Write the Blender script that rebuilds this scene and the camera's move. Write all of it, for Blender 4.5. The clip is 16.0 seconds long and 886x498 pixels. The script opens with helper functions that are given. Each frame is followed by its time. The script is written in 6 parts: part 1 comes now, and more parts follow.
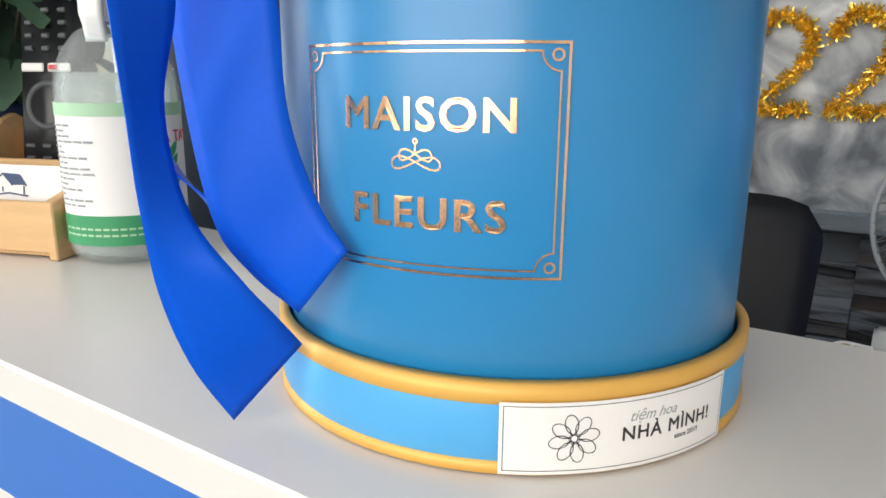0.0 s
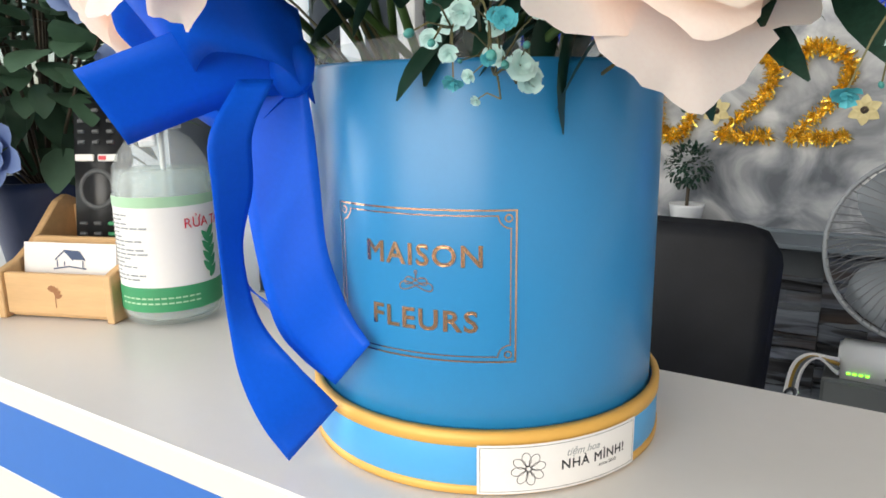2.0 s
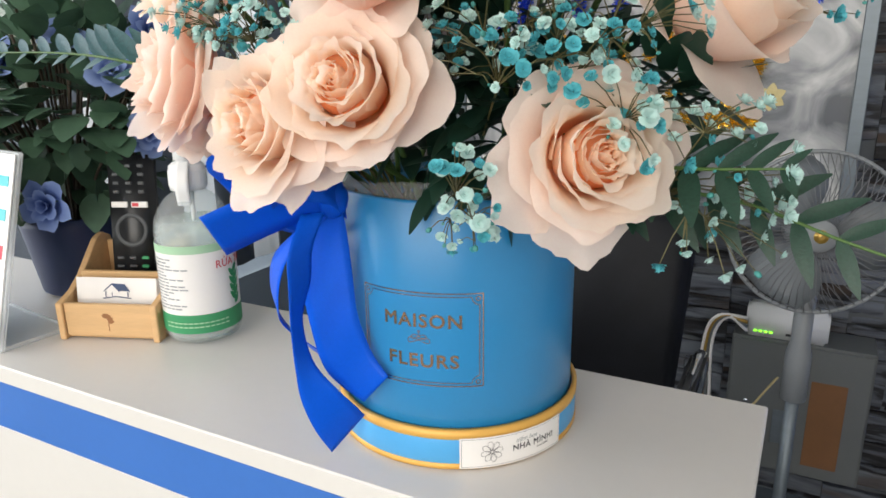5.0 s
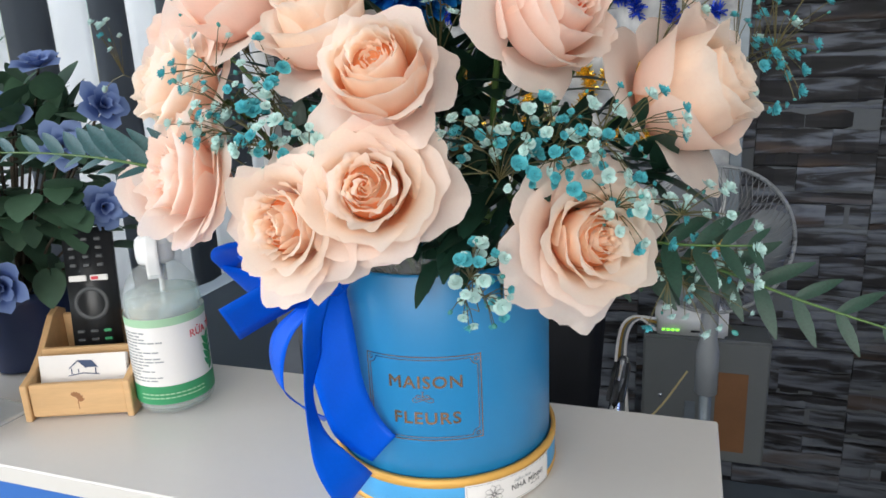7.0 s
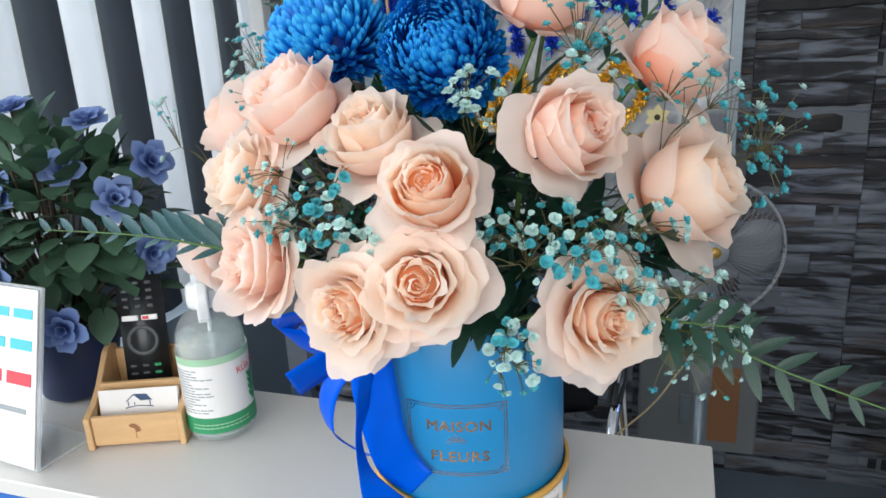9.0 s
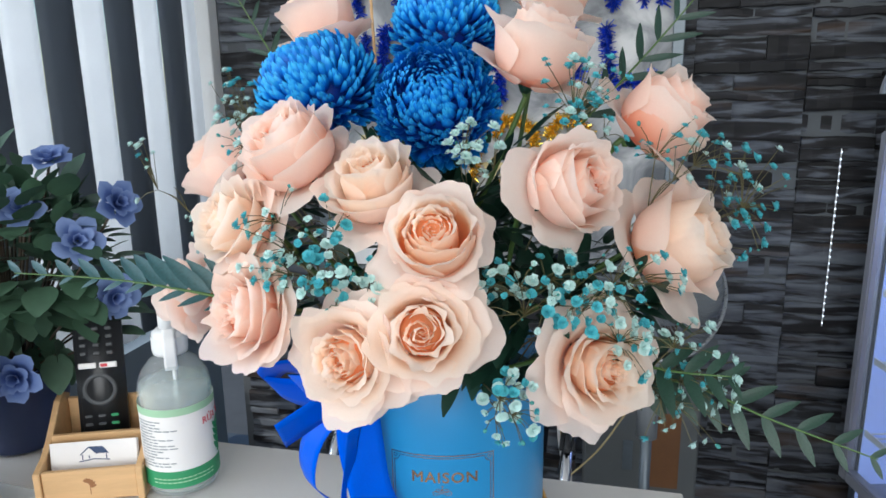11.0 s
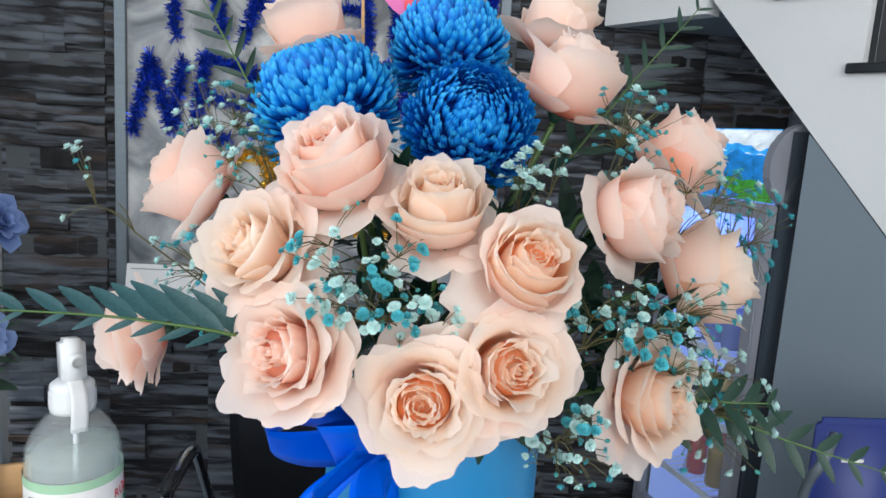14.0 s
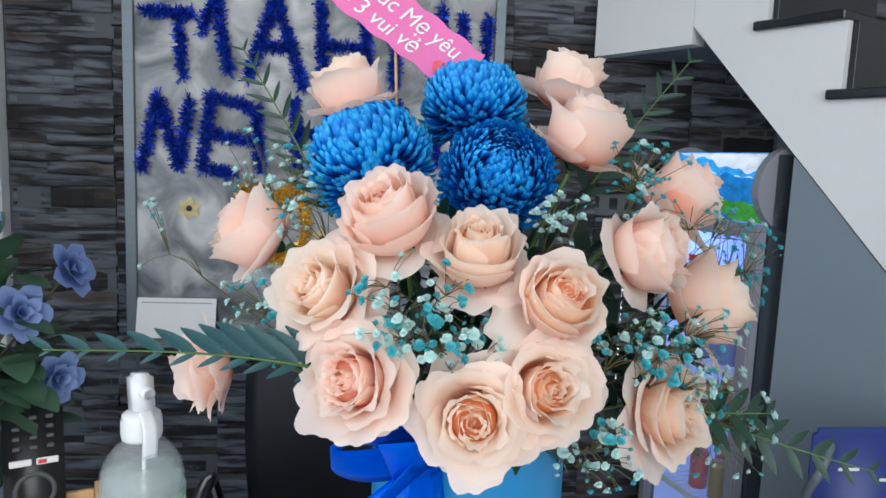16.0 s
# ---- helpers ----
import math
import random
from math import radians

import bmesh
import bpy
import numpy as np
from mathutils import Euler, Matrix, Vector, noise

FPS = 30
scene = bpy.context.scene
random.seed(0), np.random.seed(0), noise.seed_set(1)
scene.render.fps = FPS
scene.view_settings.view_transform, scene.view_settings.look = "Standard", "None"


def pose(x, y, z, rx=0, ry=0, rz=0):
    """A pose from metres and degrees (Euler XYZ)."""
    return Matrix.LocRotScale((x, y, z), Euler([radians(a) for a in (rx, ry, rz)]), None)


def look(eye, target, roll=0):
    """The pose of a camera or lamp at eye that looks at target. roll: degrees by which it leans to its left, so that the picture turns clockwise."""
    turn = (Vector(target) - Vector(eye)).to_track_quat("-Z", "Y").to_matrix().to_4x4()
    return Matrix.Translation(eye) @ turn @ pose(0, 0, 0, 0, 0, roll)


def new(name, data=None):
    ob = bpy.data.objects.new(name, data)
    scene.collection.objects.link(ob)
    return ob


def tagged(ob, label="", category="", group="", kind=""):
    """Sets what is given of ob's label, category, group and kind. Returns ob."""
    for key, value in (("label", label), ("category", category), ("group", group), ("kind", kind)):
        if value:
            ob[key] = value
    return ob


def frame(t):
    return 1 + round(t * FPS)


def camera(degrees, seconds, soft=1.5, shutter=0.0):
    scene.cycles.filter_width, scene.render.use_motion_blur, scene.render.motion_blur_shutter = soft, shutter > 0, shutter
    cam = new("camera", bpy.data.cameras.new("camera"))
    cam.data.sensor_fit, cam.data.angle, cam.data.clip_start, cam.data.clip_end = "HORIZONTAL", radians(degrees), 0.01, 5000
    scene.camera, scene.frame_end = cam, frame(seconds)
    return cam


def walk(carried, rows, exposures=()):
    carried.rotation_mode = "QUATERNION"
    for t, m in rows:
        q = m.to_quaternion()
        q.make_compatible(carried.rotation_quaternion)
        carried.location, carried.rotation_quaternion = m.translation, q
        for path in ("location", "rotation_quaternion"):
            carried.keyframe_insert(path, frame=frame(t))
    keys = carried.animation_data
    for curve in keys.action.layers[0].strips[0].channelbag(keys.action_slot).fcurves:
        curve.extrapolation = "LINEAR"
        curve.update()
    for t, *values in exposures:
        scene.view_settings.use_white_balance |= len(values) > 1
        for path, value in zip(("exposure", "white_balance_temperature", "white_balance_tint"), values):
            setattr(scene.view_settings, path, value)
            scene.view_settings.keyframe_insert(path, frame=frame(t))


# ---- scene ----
cam = camera(64.8, 16.0, 1.6)
METRES, EYE, TILT, LEAN, TURN = 0.75, 1.147, 0.0, 0.0, 33.6
ROWS = [
    (0.0, 0.0, 0.0, 0.0, 0.1, -13.36, -0.44),
    (0.5, 0.0018, -0.0168, 0.0103, -0.57, -12.68, -0.43),
    (1.0, 0.003, -0.0459, 0.0225, -0.62, -11.91, -0.81),
    (1.5, 0.0047, -0.0683, 0.0371, -0.9, -12.3, -0.29),
    (2.0, -0.0014, -0.1031, 0.0663, -1.1, -12.25, 0.7),
    (2.5, -0.0048, -0.148, 0.0976, -1.89, -13.06, 0.94),
    (3.0, -0.0081, -0.1886, 0.121, -3.24, -14.65, 1.6),
    (5.5, -0.047, -0.2768, 0.2071, -6.87, -16.15, 1.2),
    (6.0, -0.0812, -0.2721, 0.2204, -8.9, -15.89, 2.48),
    (6.5, -0.1031, -0.2817, 0.2331, -12.1, -15.24, 2.93),
    (7.0, -0.1182, -0.2883, 0.253, -14.85, -15.41, 2.6),
    (7.5, -0.1265, -0.3064, 0.278, -15.89, -16.47, 2.38),
    (8.0, -0.1401, -0.3337, 0.3142, -16.05, -17.91, 2.57),
    (8.5, -0.1513, -0.3289, 0.3328, -15.63, -16.73, 2.91),
    (9.0, -0.1615, -0.3388, 0.3507, -15.43, -16.9, 3.03),
    (11.5, -0.2359, -0.3091, 0.3565, -23.79, -12.16, -0.38),
    (12.0, -0.2656, -0.2836, 0.3486, -28.29, -11.18, -1.78),
    (12.5, -0.2999, -0.2529, 0.3404, -32.49, -10.6, -2.42),
    (13.0, -0.3353, -0.2228, 0.3347, -34.47, -10.06, -2.96),
    (13.5, -0.3627, -0.2003, 0.3286, -36.49, -10.09, -3.82),
    (14.0, -0.3865, -0.1761, 0.3289, -38.65, -9.25, -3.71),
    (14.5, -0.4091, -0.1523, 0.3306, -40.74, -8.08, -3.56),
    (15.0, -0.4296, -0.1471, 0.3381, -40.8, -7.96, -3.79),
    (15.5, -0.4419, -0.1729, 0.345, -40.37, -8.39, -3.5),
    (16.0, -0.4681, -0.2108, 0.3526, -39.52, -7.32, -2.29),
]
walk(cam, [(t, pose(0, 0, EYE, TILT, LEAN, TURN) @ pose(METRES * x, METRES * y, METRES * z, 90 + pitch, roll, yaw)) for t, x, y, z, yaw, pitch, roll in ROWS],
     exposures=[(0.0, 0.06, 6900, 9), (2.2, 0.20, 7050, 9), (3.0, 0.24, 7150, 9), (5.5, -0.13, 6850, 10), (9.0, -0.14, 6300, 8), (12.5, -0.22, 6200, 8), (14.5, -0.26, 6200, 8), (16.0, -0.32, 6100, 8)])

# ---- world and light ----
world = bpy.data.worlds.new("sky")
scene.world = world
world.use_nodes = True
wn = world.node_tree.nodes
sky = wn.new("ShaderNodeTexSky")
sky.sky_type, sky.sun_disc = "NISHITA", False
sky.sun_elevation, sky.sun_rotation = radians(48), radians(200)
world.node_tree.links.new(sky.outputs[0], wn["Background"].inputs[0])
wn["Background"].inputs[1].default_value = 0.12


def area_lamp(name, m, sx, sy, watts, colour):
    lamp = bpy.data.lights.new(name, "AREA")
    lamp.shape, lamp.size, lamp.size_y, lamp.energy, lamp.color = "RECTANGLE", sx, sy, watts, colour
    ob = new(name, lamp)
    ob.matrix_world = m
    return ob


sun = new("sun", bpy.data.lights.new("sun", "SUN"))
sun.data.energy, sun.data.angle, sun.data.color = 2.0, radians(3), (1, 0.95, 0.88)
sun.matrix_world = look((-2.0, -4.0, 5.0), (0, 0, 0))
# daylight that comes in through the open shop front and the side window
area_lamp("shopfront_daylight", look((-0.12, -2.55, 1.85), (-0.1, 0.4, 1.05)), 3.3, 2.1, 94, (1.0, 0.97, 0.93))
area_lamp("blind_window_daylight", look((-1.42, 1.33, 1.6), (0, 1.33, 1.55)), 1.0, 1.8, 16, (0.95, 0.98, 1.0))
area_lamp("side_window_daylight", look((-1.75, -0.45, 1.6), (0.1, 0.1, 1.15)), 1.5, 1.6, 30, (0.96, 0.98, 1.0))


# ---- materials ----
def mat(name, colour, rough=0.5, metal=0.0, vary=0.12, scale=8.0, bump=0.05, fine=120.0, coat=0.0, stretch=(1, 1, 1), spec=0.5, translucent=0.0, sheen=0.0):
    m = bpy.data.materials.new(name)
    m.use_nodes = True
    nt = m.node_tree
    N, L = nt.nodes, nt.links
    b = N["Principled BSDF"]
    co, mp = N.new("ShaderNodeTexCoord"), N.new("ShaderNodeMapping")
    mp.inputs["Scale"].default_value = stretch
    L.new(co.outputs["Object"], mp.inputs[0])
    big, small = N.new("ShaderNodeTexNoise"), N.new("ShaderNodeTexNoise")
    big.inputs["Scale"].default_value, small.inputs["Scale"].default_value = scale, fine
    big.inputs["Detail"].default_value = 5
    L.new(mp.outputs[0], big.inputs[0]), L.new(mp.outputs[0], small.inputs[0])
    mix = N.new("ShaderNodeMath")
    mix.operation, mix.inputs[1].default_value = "MULTIPLY_ADD", 0.35
    L.new(small.outputs[0], mix.inputs[0]), L.new(big.outputs[0], mix.inputs[2])
    hsv = N.new("ShaderNodeHueSaturation")
    rng = N.new("ShaderNodeMapRange")
    rng.inputs[1].default_value, rng.inputs[2].default_value = 0.35, 1.0
    rng.inputs[3].default_value, rng.inputs[4].default_value = 1 - vary, 1 + vary
    L.new(mix.outputs[0], rng.inputs[0]), L.new(rng.outputs[0], hsv.inputs["Value"])
    hsv.inputs["Color"].default_value = (*colour, 1)
    L.new(hsv.outputs[0], b.inputs["Base Color"])
    b.inputs["Roughness"].default_value, b.inputs["Metallic"].default_value = rough, metal
    b.inputs["Coat Weight"].default_value, b.inputs["Specular IOR Level"].default_value = coat, spec
    b.inputs["Sheen Weight"].default_value = sheen
    if bump:
        bp = N.new("ShaderNodeBump")
        bp.inputs["Strength"].default_value, bp.inputs["Distance"].default_value = bump, 0.002
        L.new(mix.outputs[0], bp.inputs["Height"]), L.new(bp.outputs[0], b.inputs["Normal"])
    if translucent:
        tr, ms = N.new("ShaderNodeBsdfTranslucent"), N.new("ShaderNodeMixShader")
        ms.inputs[0].default_value = translucent
        L.new(hsv.outputs[0], tr.inputs[0])
        L.new(b.outputs[0], ms.inputs[1]), L.new(tr.outputs[0], ms.inputs[2])
        L.new(ms.outputs[0], N["Material Output"].inputs[0])
    return m


def ramp_on(m, source, stops):
    """Colours a material by a value: stops of (position, colour)."""
    N, L = m.node_tree.nodes, m.node_tree.links
    r = N.new("ShaderNodeValToRGB")
    while len(r.color_ramp.elements) < len(stops):
        r.color_ramp.elements.new(0.5)
    for e, (p, c) in zip(r.color_ramp.elements, stops):
        e.position, e.color = p, (*c, 1)
    L.new(source, r.inputs[0])
    return r


def petal_mat(name, stops, vary=0.03, translucent=0.25, rough=0.55, soft=0.0, glow=1.0):
    """A petal: coloured from its foot (v=0) to its lip (v=1), each petal a little different."""
    m = mat(name, (1, 1, 1), rough, vary=vary, scale=30, fine=160, bump=0.03, translucent=translucent, spec=0.35)
    N, L = m.node_tree.nodes, m.node_tree.links
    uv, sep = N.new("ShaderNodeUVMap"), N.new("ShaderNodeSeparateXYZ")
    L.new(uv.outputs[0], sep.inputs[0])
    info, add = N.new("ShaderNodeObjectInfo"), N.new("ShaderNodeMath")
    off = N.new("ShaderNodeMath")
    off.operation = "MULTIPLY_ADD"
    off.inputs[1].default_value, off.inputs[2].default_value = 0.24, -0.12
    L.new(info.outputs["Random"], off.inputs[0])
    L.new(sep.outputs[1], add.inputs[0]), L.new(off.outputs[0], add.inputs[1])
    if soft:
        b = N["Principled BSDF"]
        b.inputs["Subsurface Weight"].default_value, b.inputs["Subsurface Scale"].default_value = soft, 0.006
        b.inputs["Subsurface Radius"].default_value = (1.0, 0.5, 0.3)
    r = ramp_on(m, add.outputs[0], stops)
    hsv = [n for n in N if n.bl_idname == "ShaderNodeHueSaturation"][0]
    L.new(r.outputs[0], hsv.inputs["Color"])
    # light that has passed through a petal comes out warmer
    warm = N.new("ShaderNodeHueSaturation")
    warm.inputs["Saturation"].default_value = glow
    L.new(hsv.outputs[0], warm.inputs["Color"])
    L.new(warm.outputs[0], [n for n in N if n.bl_idname == "ShaderNodeBsdfTranslucent"][0].inputs[0])
    return m


def stone_mat():
    m = mat("slate", (0.1, 0.1, 0.1), 0.7, scale=9, fine=60, bump=0.6, stretch=(1, 1, 7), vary=0.1)
    N, L = m.node_tree.nodes, m.node_tree.links
    noise_big = [n for n in N if n.bl_idname == "ShaderNodeTexNoise"][0]
    noise_big.inputs["Distortion"].default_value = 0.8
    noise_big.inputs["Scale"].default_value = 4.5
    info, add = N.new("ShaderNodeObjectInfo"), N.new("ShaderNodeMath")
    geo, islands = N.new("ShaderNodeNewGeometry"), N.new("ShaderNodeMath")
    islands.operation = "ADD"
    L.new(info.outputs["Random"], islands.inputs[0]), L.new(geo.outputs["Random Per Island"], islands.inputs[1])
    add.operation, add.inputs[1].default_value = "MULTIPLY_ADD", 0.15
    L.new(islands.outputs[0], add.inputs[0]), L.new(noise_big.outputs[0], add.inputs[2])
    shift = N.new("ShaderNodeVectorMath")
    shift.operation = "ADD"
    mp = [n for n in N if n.bl_idname == "ShaderNodeMapping"][0]
    comb = N.new("ShaderNodeCombineXYZ")
    scl = N.new("ShaderNodeMath")
    scl.operation, scl.inputs[1].default_value = "MULTIPLY", 37.0
    L.new(islands.outputs[0], scl.inputs[0])
    L.new(scl.outputs[0], comb.inputs[0]), L.new(scl.outputs[0], comb.inputs[2])
    L.new(mp.outputs[0], shift.inputs[0]), L.new(comb.outputs[0], shift.inputs[1])
    L.new(shift.outputs[0], noise_big.inputs[0])
    r = ramp_on(m, add.outputs[0], [(0.50, (0.003, 0.003, 0.004)), (0.60, (0.009, 0.009, 0.012)), (0.665, (0.026, 0.027, 0.032)), (0.70, (0.066, 0.074, 0.092)), (0.84, (0.13, 0.145, 0.17))])
    hsv = [n for n in N if n.bl_idname == "ShaderNodeHueSaturation"][0]
    rust, amount = N.new("ShaderNodeMix"), N.new("ShaderNodeMapRange")
    rust.data_type, rust.blend_type = "RGBA", "MIX"
    spread = N.new("ShaderNodeTexNoise")
    spread.inputs["Scale"].default_value = 2.3
    L.new(shift.outputs[0], spread.inputs[0]), L.new(spread.outputs[0], amount.inputs[0])
    amount.inputs[1].default_value, amount.inputs[2].default_value = 0.58, 0.70
    amount.inputs[3].default_value, amount.inputs[4].default_value = 0.0, 0.75
    L.new(amount.outputs[0], rust.inputs[0]), L.new(r.outputs[0], rust.inputs[6])
    rust.inputs[7].default_value = (0.065, 0.040, 0.028, 1)
    L.new(rust.outputs[2], hsv.inputs["Color"])
    return m


def marble_mat():
    m = mat("marble_panel", (0.5, 0.5, 0.5), 0.35, scale=4, fine=40, bump=0.02, vary=0.06)
    N, L = m.node_tree.nodes, m.node_tree.links
    n1 = [n for n in N if n.bl_idname == "ShaderNodeTexNoise"][0]
    n1.inputs["Scale"].default_value, n1.inputs["Distortion"].default_value, n1.inputs["Detail"].default_value = 7.0, 0.9, 9
    r = ramp_on(m, n1.outputs[0], [(0.34, (0.09, 0.10, 0.115)), (0.45, (0.22, 0.23, 0.245)), (0.55, (0.38, 0.385, 0.39)), (0.68, (0.58, 0.58, 0.57))])
    hsv = [n for n in N if n.bl_idname == "ShaderNodeHueSaturation"][0]
    L.new(r.outputs[0], hsv.inputs["Color"])
    return m


def glass_mat(name, colour=(1, 1, 1), rough=0.02, ior=1.45, alpha=0.25):
    """Clear plastic or thin glass: part clear, part gloss."""
    m = bpy.data.materials.new(name)
    m.use_nodes = True
    N, L = m.node_tree.nodes, m.node_tree.links
    b, tr, ms = N["Principled BSDF"], N.new("ShaderNodeBsdfTransparent"), N.new("ShaderNodeMixShader")
    b.inputs["Base Color"].default_value, b.inputs["Roughness"].default_value = (*colour, 1), rough
    tr.inputs[0].default_value = (*colour, 1)
    ms.inputs[0].default_value = alpha
    L.new(tr.outputs[0], ms.inputs[1]), L.new(b.outputs[0], ms.inputs[2]), L.new(ms.outputs[0], N["Material Output"].inputs[0])
    return m


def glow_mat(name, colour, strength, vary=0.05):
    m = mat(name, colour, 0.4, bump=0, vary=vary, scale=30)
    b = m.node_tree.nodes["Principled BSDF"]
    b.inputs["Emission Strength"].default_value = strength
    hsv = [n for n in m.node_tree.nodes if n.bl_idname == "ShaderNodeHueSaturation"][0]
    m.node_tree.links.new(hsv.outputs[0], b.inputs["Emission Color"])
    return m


WHITE_LAM = mat("white_laminate", (0.67, 0.645, 0.61), 0.32, vary=0.03, scale=5, bump=0.02)
BLUE_LAM = mat("blue_laminate", (0.045, 0.16, 0.50), 0.35, vary=0.05, bump=0.02)
BOX_BLUE = mat("blue_card", (0.016, 0.225, 0.50), 0.34, vary=0.05, scale=14, fine=500, bump=0.04, coat=0.24, spec=0.45)
BOX_BLUE.node_tree.nodes["Principled BSDF"].inputs["Coat Roughness"].default_value = 0.28
LIGHT_BLUE = mat("light_blue_card", (0.07, 0.36, 0.70), 0.42, vary=0.05, fine=400)
GOLD_PAPER = mat("gold_paper", (0.72, 0.40, 0.09), 0.45, metal=0.15, vary=0.06, fine=300)
FOIL = mat("copper_foil", (0.80, 0.48, 0.29), 0.20, metal=1.0, vary=0.12, scale=40, bump=0.03)
PAPER = mat("white_paper", (0.80, 0.78, 0.76), 0.6, vary=0.03, fine=300)
INK = mat("black_ink", (0.03, 0.03, 0.035), 0.6, vary=0.1)
SATIN = mat("blue_satin", (0.0, 0.105, 0.72), 0.36, vary=0.12, scale=12, fine=600, bump=0.06, spec=0.12, translucent=0.15)
STONE = stone_mat()
MARBLE = marble_mat()
ALU = mat("aluminium", (0.17, 0.20, 0.225), 0.42, metal=0.5, vary=0.08, stretch=(1, 1, 12))
PLASTER = mat("white_paint", (0.78, 0.78, 0.78), 0.6, vary=0.04, scale=2.5, fine=90, bump=0.08)
GREY_WALL = mat("grey_paint", (0.205, 0.25, 0.29), 0.6, vary=0.05, scale=2, fine=90, bump=0.08)
TILE = mat("floor_tile", (0.11, 0.135, 0.16), 0.22, vary=0.12, scale=3, bump=0.02)
GROUT = mat("grout", (0.10, 0.11, 0.12), 0.8)
GRANITE = mat("black_granite", (0.015, 0.018, 0.022), 0.2, vary=0.3, fine=260)
BLACK_LEATHER = mat("black_leather", (0.010, 0.011, 0.014), 0.48, vary=0.25, scale=20, fine=280, bump=0.25, spec=0.25)
BLACK_PLASTIC = mat("black_plastic", (0.012, 0.013, 0.015), 0.35, vary=0.2)
DARK_KEY = mat("dark_key", (0.055, 0.06, 0.065), 0.5, vary=0.1)
CHROME = mat("chrome", (0.75, 0.76, 0.78), 0.12, metal=1.0, vary=0.05)
GREY_METAL = mat("grey_enamel", (0.13, 0.14, 0.14), 0.45, vary=0.08)
BROWN = mat("brown_label", (0.20, 0.09, 0.035), 0.5, vary=0.12)
WHITE_PLASTIC = mat("white_plastic", (0.74, 0.75, 0.75), 0.35, vary=0.03)
FAN_GREY = mat("fan_grey_plastic", (0.22, 0.235, 0.25), 0.4, vary=0.05)
BLADE_GREY = glass_mat("smoked_blade_plastic", (0.30, 0.33, 0.36), 0.3, alpha=0.55)
FAN_WIRE = mat("fan_wire_grey", (0.15, 0.155, 0.165), 0.45, vary=0.05)
WOOD = mat("light_pine", (0.62, 0.39, 0.19), 0.5, vary=0.14, scale=12, fine=90, stretch=(1, 9, 9), bump=0.08)
PEACH = petal_mat("peach_petal", [(0.0, (1.0, 0.50, 0.25)), (0.34, (1.0, 0.63, 0.39)), (0.58, (1.0, 0.83, 0.68)), (0.88, (1.0, 0.905, 0.82))], translucent=0.64, glow=1.15)
PINK = petal_mat("pink_petal", [(0.0, (1.0, 0.48, 0.32)), (0.34, (1.0, 0.62, 0.46)), (0.58, (1.0, 0.81, 0.71)), (0.88, (1.0, 0.89, 0.82))], translucent=0.64, glow=1.15)
CREAM = petal_mat("cream_petal", [(0.0, (1.0, 0.58, 0.34)), (0.40, (1.0, 0.80, 0.63)), (0.88, (1.0, 0.915, 0.83))], translucent=0.64, glow=1.15)
GUARD = petal_mat("pale_pink_guard_petal", [(0.0, (1.0, 0.64, 0.49)), (0.45, (1.0, 0.78, 0.67)), (0.92, (1.0, 0.87, 0.79))], translucent=0.52, glow=1.2)
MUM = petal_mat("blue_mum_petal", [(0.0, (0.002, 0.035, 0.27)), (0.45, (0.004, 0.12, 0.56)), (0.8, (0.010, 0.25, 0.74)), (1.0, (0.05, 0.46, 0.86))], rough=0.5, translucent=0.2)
TEAL = mat("teal_floret", (0.10, 0.50, 0.57), 0.6, vary=0.25, scale=60, translucent=0.2)
MINT = mat("mint_floret", (0.58, 0.79, 0.76), 0.6, vary=0.15, scale=60, translucent=0.2)
BUD = mat("teal_bud", (0.05, 0.26, 0.24), 0.6, vary=0.2)
STEM = mat("thin_stem", (0.10, 0.09, 0.035), 0.6, vary=0.2)
LEAF = mat("dark_leaf", (0.014, 0.050, 0.032), 0.4, vary=0.3, scale=25, bump=0.15, translucent=0.15)
LEAF_BLUE = mat("dyed_leaf", (0.018, 0.075, 0.082), 0.4, vary=0.3, scale=20, bump=0.12, translucent=0.15)
GREEN_STEM = mat("green_stem", (0.07, 0.14, 0.035), 0.5, vary=0.2)
FAKE_BLUE = petal_mat("blue_fabric_petal", [(0.0, (0.03, 0.06, 0.20)), (0.5, (0.09, 0.15, 0.38)), (1.0, (0.22, 0.31, 0.56))], rough=0.75)
FAKE_LEAF = mat("fabric_leaf", (0.05, 0.11, 0.065), 0.6, vary=0.3, scale=20, translucent=0.1)
POT_BLUE = mat("dark_blue_pot", (0.018, 0.035, 0.11), 0.4, vary=0.1)
CLEAR = glass_mat("clear_plastic", (0.94, 0.97, 0.97), 0.06, alpha=0.16)
GLASS = glass_mat("window_glass", (0.95, 0.98, 1.0), 0.02, alpha=0.08)
LIQUID = glass_mat("clear_liquid", (0.86, 0.93, 0.91), 0.1, alpha=0.28)
ACRYLIC = glass_mat("clear_acrylic", (0.95, 0.97, 0.98), 0.05, alpha=0.3)
GREEN_INK = mat("green_print", (0.03, 0.27, 0.11), 0.5, vary=0.06)
PALE_GREEN = mat("pale_green_print", (0.36, 0.58, 0.38), 0.5, vary=0.06)
GREY_INK = mat("grey_print", (0.30, 0.32, 0.33), 0.6)
RED_INK = mat("red_print", (0.62, 0.03, 0.05), 0.5)
TEAL_INK = mat("teal_print", (0.05, 0.45, 0.50), 0.5)
NAVY_INK = mat("navy_print", (0.03, 0.06, 0.14), 0.5)
BROWN_INK = mat("burnt_brown", (0.30, 0.13, 0.05), 0.6)
